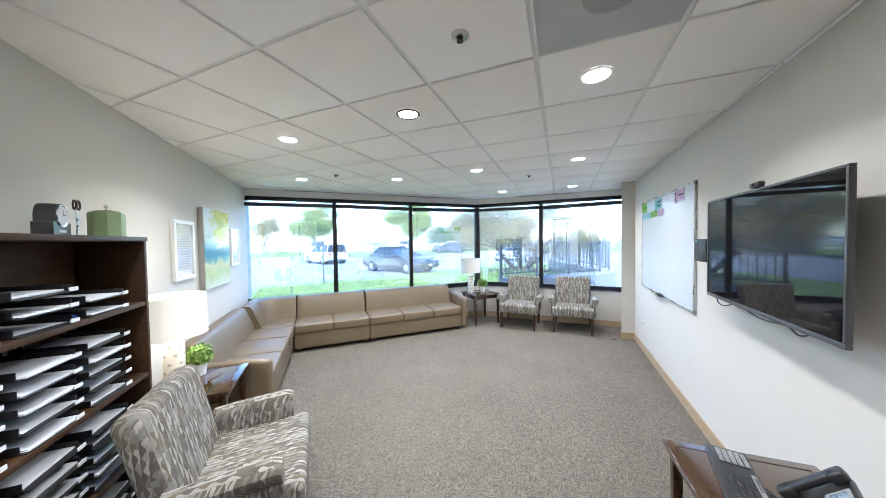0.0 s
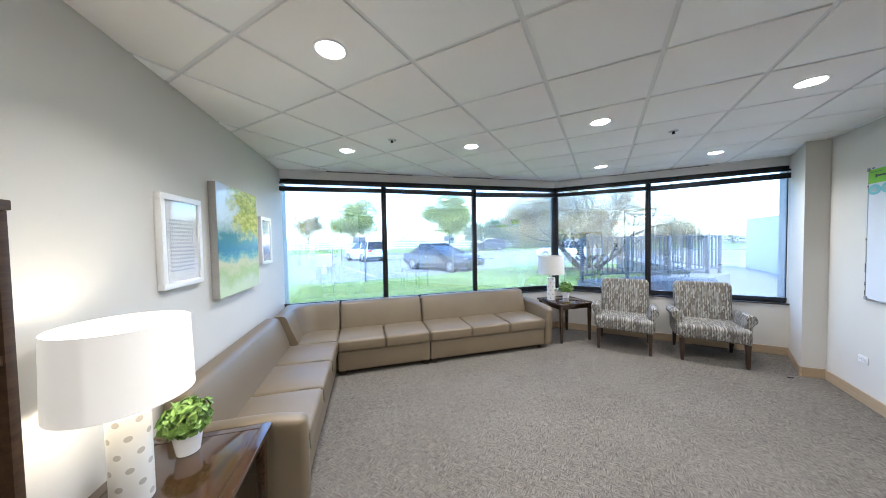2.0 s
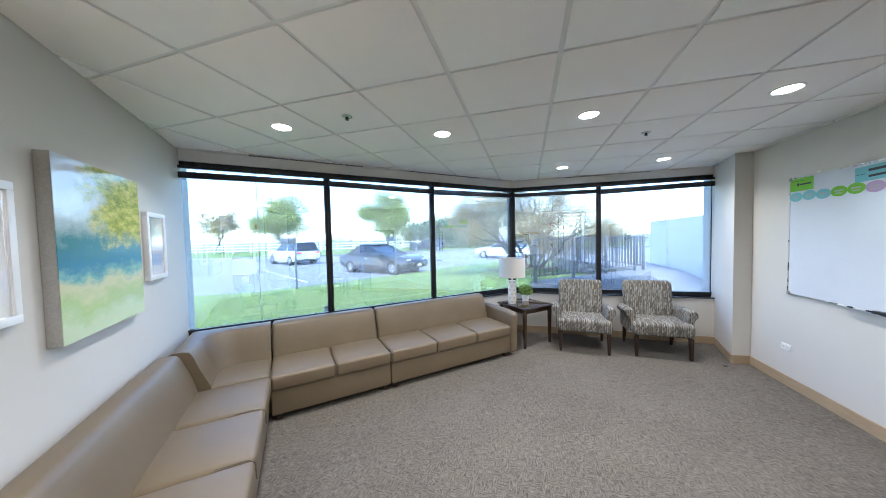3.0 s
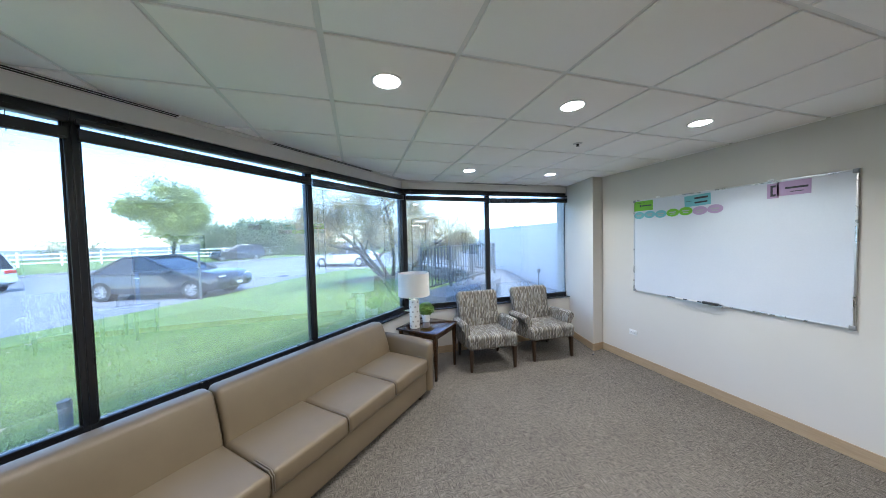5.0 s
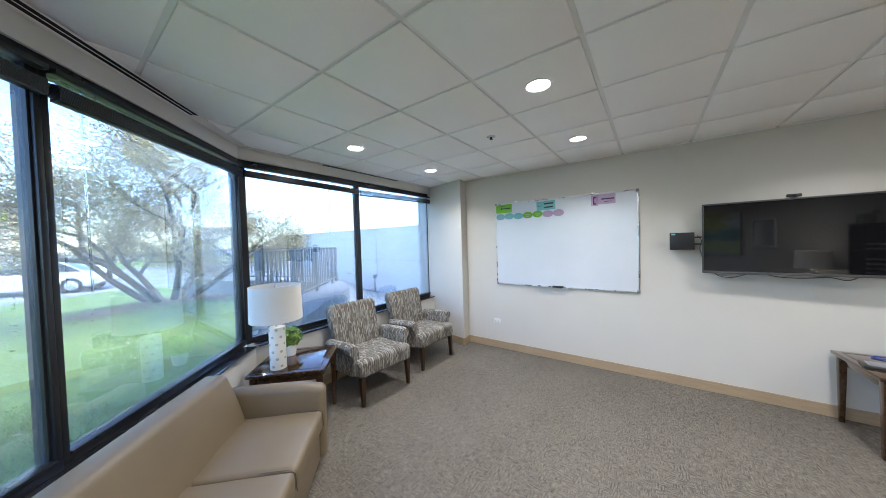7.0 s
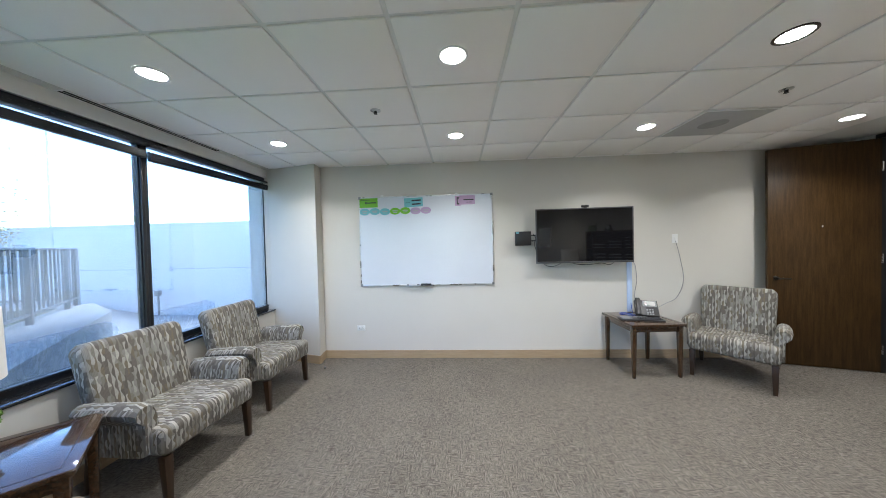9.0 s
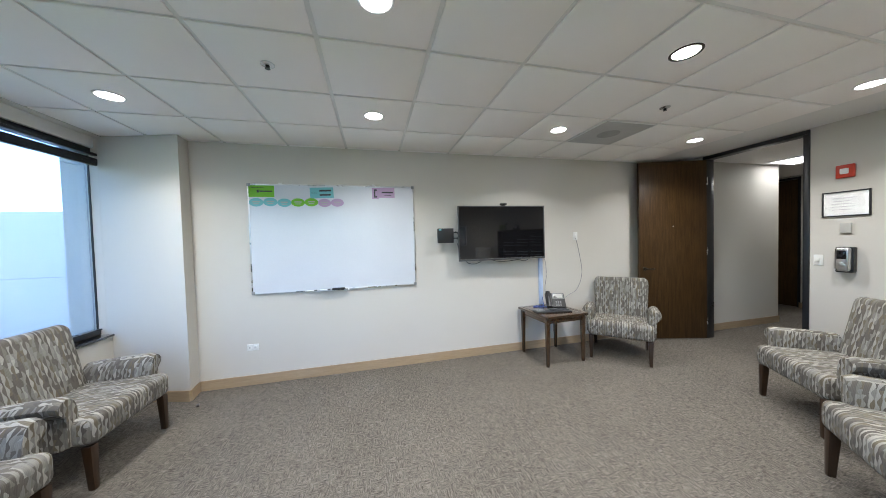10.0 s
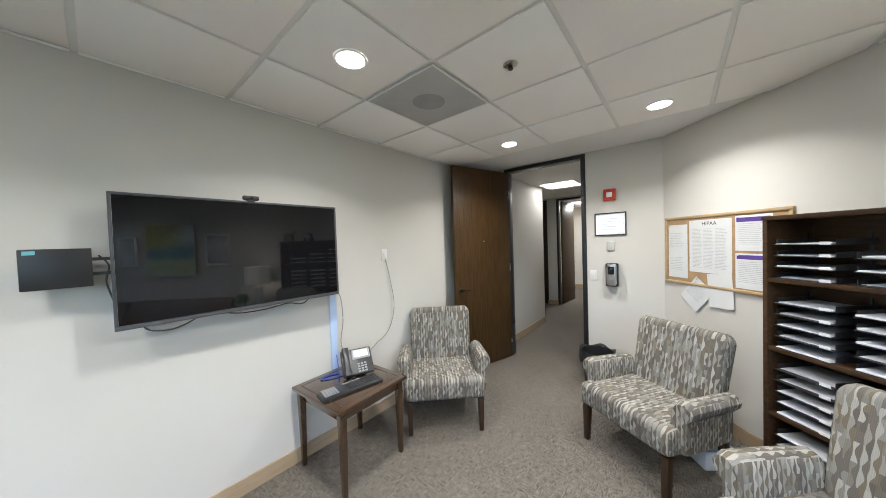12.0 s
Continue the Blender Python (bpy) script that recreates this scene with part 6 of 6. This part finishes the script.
hedge(pose(-13.9, 47.0, GZ), 26000, (3.6, 1.4, 6.2), "large rounded dark green bushes beside the road", 21)
hedge(pose(-18.6, 47.5, GZ), 20000, (2.8, 1.4, 5.6), "large rounded green bushes beside the road", 23)
hedge(pose(-9.2, 48.0, GZ), 20000, (2.6, 1.4, 5.4), "large olive-green bushes beside the road", 22)


# ---- vehicles ----
def car(m, paint, length, width, height, kind, label, plate=True):
    """A car at rest; front towards +x, wheels on z = 0."""
    c = thing("car", m, label, "car")
    L, W, H = length / 2, width / 2, height
    belt = H * 0.62
    hood = H * 0.66 if kind == "suv" else H * 0.60
    prof = [(-L, 0.42), (-L + 0.02, belt * 0.95), (-L + 0.35, belt + 0.03), (L - 1.35, belt), (L - 0.45, hood), (L - 0.1, hood * 0.82), (L, 0.55), (L - 0.04, 0.30), (L - 0.5, 0.22), (-L + 0.45, 0.24)]
    secs = [(-1.0, 0.90), (-0.94, 0.985), (-0.8, 1.0), (0.8, 1.0), (0.94, 0.985), (1.0, 0.90)]
    bm = bmesh.new()
    rings = [[bm.verts.new((px * (k if abs(px) > L * 0.6 else 1.0), sy * W, 0.25 + (pz - 0.25) * (0.94 + 0.06 * (k - 0.9) / 0.1))) for px, pz in prof] for sy, k in secs]
    n = len(prof)
    for a, b in zip(rings, rings[1:]):
        for i in range(n):
            bm.faces.new((a[i], a[(i + 1) % n], b[(i + 1) % n], b[i]))
    bm.faces.new(rings[0])
    bm.faces.new(rings[-1])
    bmesh.ops.recalc_face_normals(bm, faces=bm.faces)
    bmesh.ops.bevel(bm, geom=[e for e in bm.edges], offset=0.03, segments=2, affect="EDGES")
    part("body", bm, paint, c)
    if kind == "suv":
        roof = [(-L + 0.12, belt - 0.04), (-L + 0.35, H - 0.03), (-L + 1.0, H), (L - 2.3, H - 0.03), (L - 1.35, belt - 0.02)]
    else:
        roof = [(-L + 0.55, belt - 0.02), (-L + 1.45, H - 0.04), (-L + 2.0, H), (L - 2.55, H - 0.04), (L - 1.35, belt - 0.02)]

    def cabin(k, dz, x_in):
        bmc = bmesh.new()
        rr_ = []
        for sy in (-1, 1):
            rr_.append([bmc.verts.new((px + (x_in if i == 0 else -x_in if i == len(roof) - 1 else 0), sy * (W * (0.93 if pz < belt else 0.74) + k), pz + dz)) for i, (px, pz) in enumerate(roof)])
        q = len(roof)
        for i in range(q):
            bmc.faces.new((rr_[0][i], rr_[0][(i + 1) % q], rr_[1][(i + 1) % q], rr_[1][i]))
        bmc.faces.new(rr_[0])
        bmc.faces.new(rr_[1])
        bmesh.ops.recalc_face_normals(bmc, faces=bmc.faces)
        return bmc

    part("windows", cabin(0.0, -0.015, 0.0), CAR_GLASS, c, "dark tinted windows")
    q = len(roof)
    part("roof", join(*(tube([(roof[i][0], sy * (W * (0.93 if roof[i][1] < belt else 0.74)), roof[i][1]) for i in range(q)], 0.035, 6) for sy in (-1, 1)), box(roof[1][0], roof[3][0], -W * 0.74, W * 0.74, H - 0.05, H + 0.012, 0.02, 3), *(tube([((roof[1][0] + roof[3][0]) / 2, sy * W * 0.74, H - 0.02), ((roof[1][0] + roof[3][0]) / 2 + 0.1, sy * W * 0.93, belt - 0.02)], 0.035, 6) for sy in (-1, 1))), paint, c)
    R = 0.34 if kind == "suv" else 0.325
    for x in (-L + 0.95, L - 0.95):
        for sy in (-1, 1):
            w = part("wheel", moved(lathe([(R * 0.62, -0.1), (R, -0.1), (R, 0.1), (R * 0.62, 0.1)], 28, False), pose(x, sy * (W - 0.09), R, 90)), TYRE, c, "black tyre")
            spokes = [moved(box(R * 0.1, R * 0.62, -0.018, 0.018, -0.01, 0.01), pose(0, 0, sy * -0.09, 0, 0, a)) for a in range(0, 360, 36)]
            part("rim", moved(join(*spokes, lathe([(R * 0.58, -0.09), (R * 0.66, -0.1), (R * 0.66, 0.1), (R * 0.58, 0.09)], 28, False), moved(lathe([(R * 0.16, -0.012), (R * 0.16, 0.012)], 14), pose(0, 0, sy * -0.09))), pose(x, sy * (W - 0.09), R, 90)), STEEL, w, "silver alloy rim")
            part("arch", moved(lathe([(R + 0.05, -0.1), (R + 0.02, 0.1)], 28, False), pose(x, sy * (W - 0.10), R + 0.01, 90)), TYRE, c)
    for sy in (-1, 1):
        part("headlight", box(L - 0.46, L - 0.10, sy * W * 0.70 - 0.16, sy * W * 0.70 + 0.16, hood * 0.74, hood * 0.84, 0.03), WHITE_PLASTIC, c, "clear headlight")
        part("tail_light", box(-L - 0.005, -L + 0.12, sy * W * 0.72 - 0.16, sy * W * 0.72 + 0.16, belt * 0.78, belt * 0.92, 0.02), RED_PLASTIC, c, "red tail light")
        part("mirror", box(L - 1.75, L - 1.58, sy * (W + 0.08) - 0.09, sy * (W + 0.08) + 0.09, belt - 0.02, belt + 0.12, 0.03), paint, c)
        part("door_handle", box(-0.35, -0.17, sy * (W + 0.008) - 0.012, sy * (W + 0.008) + 0.012, belt - 0.16, belt - 0.125, 0.004), STEEL, c)
    part("grille", box(L - 0.05, L + 0.012, -0.42, 0.42, 0.36, 0.62, 0.02), BLACK_PLASTIC, c, "dark grille")
    part("plate", box(L + 0.012, L + 0.02, -0.16, 0.16, 0.40, 0.50, 0.003), WHITE_PLASTIC, c)
    part("plate", box(-L - 0.012, -L - 0.004, -0.16, 0.16, 0.60, 0.70, 0.003), WHITE_PLASTIC, c)
    return c


car(pose(-8.75, 14.75, GZ, 0, 0, -14), CAR_BLACK, 4.75, 1.83, 1.45, "sedan", "dark navy sedan parked at the edge of the lawn")
car(pose(-3.1, 24.3, GZ, 0, 0, 155), CAR_WHITE, 4.7, 1.82, 1.42, "sedan", "white sedan on the road behind the crab apple")
car(pose(-14.6, 38.0, GZ, 0, 0, 205), CAR_GREY, 4.8, 1.9, 1.7, "suv", "dark grey sport utility car near the bushes")
car(pose(-18.6, 18.9, GZ, 0, 0, 160), CAR_WHITE, 4.6, 1.85, 1.65, "suv", "white sport utility car parked across the lot")

# signs
for x, y, a in ((-8.75, 8.85, 40), (-7.0, 12.75, 28)):
    s = thing("parking_sign", pose(x, y, 0, 0, 0, a), "small grey parking sign on a post beside the lawn", "sign", "parking signs")
    part("post", box(-0.03, 0.03, -0.03, 0.03, -0.1, 1.78, 0.005), RAIL_PAINT, s)
    part("plate", box(-0.42, 0.04, -0.05, -0.03, 1.56, 1.76, 0.005), RAIL_PAINT, s, "grey metal back of the sign")

# floodlight on a bent conduit in the grass
fd = thing("garden_floodlight", on_diag(3.35, -0.75), "grey floodlight on a bent conduit standing in the grass", "outdoor light")
part("conduit", tube(curve_pts([(0.3, 0, 0.0), (0.3, 0, 0.18), (0.28, 0, 0.25), (0.1, 0.02, 0.26), (-0.02, 0.04, 0.24)]), 0.025, 10), RAIL_PAINT, fd)
part("post", tube([(0.32, 0.02, 0.0), (0.32, 0.02, 0.62), (0.315, 0.02, 0.66)], 0.035, 12), RAIL_PAINT, fd)
part("head", moved(lathe([(0.03, 0.0), (0.045, 0.02), (0.06, 0.10), (0.055, 0.12)], 18), pose(-0.0, 0.04, 0.24, 0, -100)), RAIL_PAINT, fd, "floodlight head")

# railing, ramp wall, retaining wall, dock
RA, RB, RC = Vector((-1.22, 7.05, 0)), Vector((1.44, 9.45, 0)), Vector((-0.24, 14.3, 0))


def rail_run(a, b, n, z0, z1, label):
    r = thing("railing", pose(a.x, a.y, 0, 0, 0, math.degrees(math.atan2(b.y - a.y, b.x - a.x))), label, "railing", "grey metal railings")
    ln = (b - a).length
    part("top_rail", box(0, ln, -0.025, 0.025, z1 - 0.02, z1, 0.004), RAIL_PAINT, r)
    part("bottom_rail", box(0, ln, -0.015, 0.015, z0 + 0.08, z0 + 0.11, 0.003), RAIL_PAINT, r)
    bar = None
    for i in range(n + 1):
        x = ln * i / n
        if i % 9 == 0:
            part("post", box(x - 0.025, x + 0.025, -0.025, 0.025, z0 - 0.05, z1 - 0.02, 0.003), RAIL_PAINT, r)
            continue
        if bar is None:
            bar = part("baluster", box(-0.009, 0.009, -0.009, 0.009, z0 + 0.11, z1 - 0.02), RAIL_PAINT, r)
        else:
            ob = new("baluster", bar.data)
            ob.parent = r
            ob.location = (x, 0, 0)
            continue
        bar.location = (x, 0, 0)
    return r


rail_run(RA, RB, 30, 0.76, 1.6, "grey metal railing with thin upright bars on a low concrete wall")
rail_run(RB, RC, 45, 0.76, 1.6, "grey metal railing with thin upright bars running back from the ramp")


def wall_run(name, a, b, half, z0, z1, label, material=CONCRETE):
    d = (b - a).normalized()
    n = Vector((-d.y, d.x, 0)) * half
    return structure(name, prism([tuple(v[:2]) for v in (a + n, b + n, b - n, a - n)], z0, z1), material, label, "concrete wall")


structure("ramp_wall_1", prism([(-1.31, 7.2), (1.40, 9.60), (1.60, 9.40), (1.03, 8.36), (-0.83, 6.72)][::-1], -0.6, 0.74), CONCRETE, "broad low pale concrete wall carrying the railing", "concrete wall")
wall_run("ramp_wall_2", RB, RC, 0.14, -0.6, 0.735, "low pale concrete wall carrying the railing")


def drive_z(y):
    """Height of the driveway, which climbs past the ramp and levels out to the lot."""
    up = max(0.0, min(1.0, (y - 10.6) / 3.2))
    down = max(0.0, min(1.0, (y - 15.0) / 12.0))
    return GZ + 0.004 + 0.34 * up * up * (3 - 2 * up) * (1 - down * down * (3 - 2 * down))


dv = bmesh.new()
rows_ = []
for k in range(44):
    y = 6.6 + k * 0.5
    x0 = -0.4 if y < 8.2 else 1.35 if y < 9.6 else 1.4 - (y - 9.6) * 0.34 if y < 14.3 else -0.2 + (y - 14.3) * 0.3
    rows_.append([dv.verts.new((x0 + (4.0 - x0) * i / 8, y, drive_z(y))) for i in range(9)])
for a, b in zip(rows_, rows_[1:]):
    for i in range(8):
        dv.faces.new((a[i], a[i + 1], b[i + 1], b[i]))
structure("driveway", dv, CONCRETE, "pale concrete driveway climbing between ramp and wall", "pavement")
wall_run("retaining_wall", Vector((4.24, 6.0, 0)), Vector((4.24, 16.5, 0)), 0.15, -0.3, 2.2, "long pale concrete wall along the driveway", RETAIN)
wall_run("retaining_wall_joint", Vector((4.086, 6.0, 0)), Vector((4.086, 16.5, 0)), 0.004, 1.07, 1.083, "thin dark horizontal joint in the concrete wall")
bl = thing("bollard_tap", pose(3.98, 11.0, GZ), "small grey standpipe by the concrete wall", "standpipe")
part("pipe", join(tube([(0, 0, 0), (0, 0, 0.55)], 0.02, 10), box(-0.05, 0.05, -0.05, 0.05, 0.5, 0.62, 0.01)), RAIL_PAINT, bl)

# white fence, far buildings, poles
fn = thing("white_fence", pose(-64, 24, GZ, 0, 0, 24), "long white rail fence beyond the parking lot", "fence")
for z in (0.45, 0.85, 1.25):
    part("rail", box(0, 60, -0.03, 0.03, z - 0.07, z + 0.07), WHITE_FENCE, fn)
for i in range(25):
    part("post", box(i * 2.5 - 0.07, i * 2.5 + 0.07, -0.07, 0.07, 0, 1.5), WHITE_FENCE, fn)


for k, (x, y, s) in enumerate(((3, 62, 4), (11, 66, 4.5), (20, 64, 4), (-30, 70, 4), (-44, 60, 4))):
    hedge(pose(x, y, GZ), 1800, (s, 1.5, s), "hazy green trees far beyond the road", 40 + k)
for x, y, h in ((-25, 62, 17), (9, 60, 15), (22, 55, 15), (12, 26, 9.5)):
    up = thing("utility_pole", pose(x, y, GZ), "tall thin utility pole with crossarms", "utility pole", "utility poles")
    part("pole", tube([(0, 0, 0), (0, 0, h)], 0.14, 8, 0.09), WHITE_FENCE, up)
    for k in range(3):
        part("crossarm", box(-1.6 + 0.2 * k, 1.6 - 0.2 * k, -0.06, 0.06, h - 1.2 - 1.5 * k, h - 1.05 - 1.5 * k), WHITE_FENCE, up)
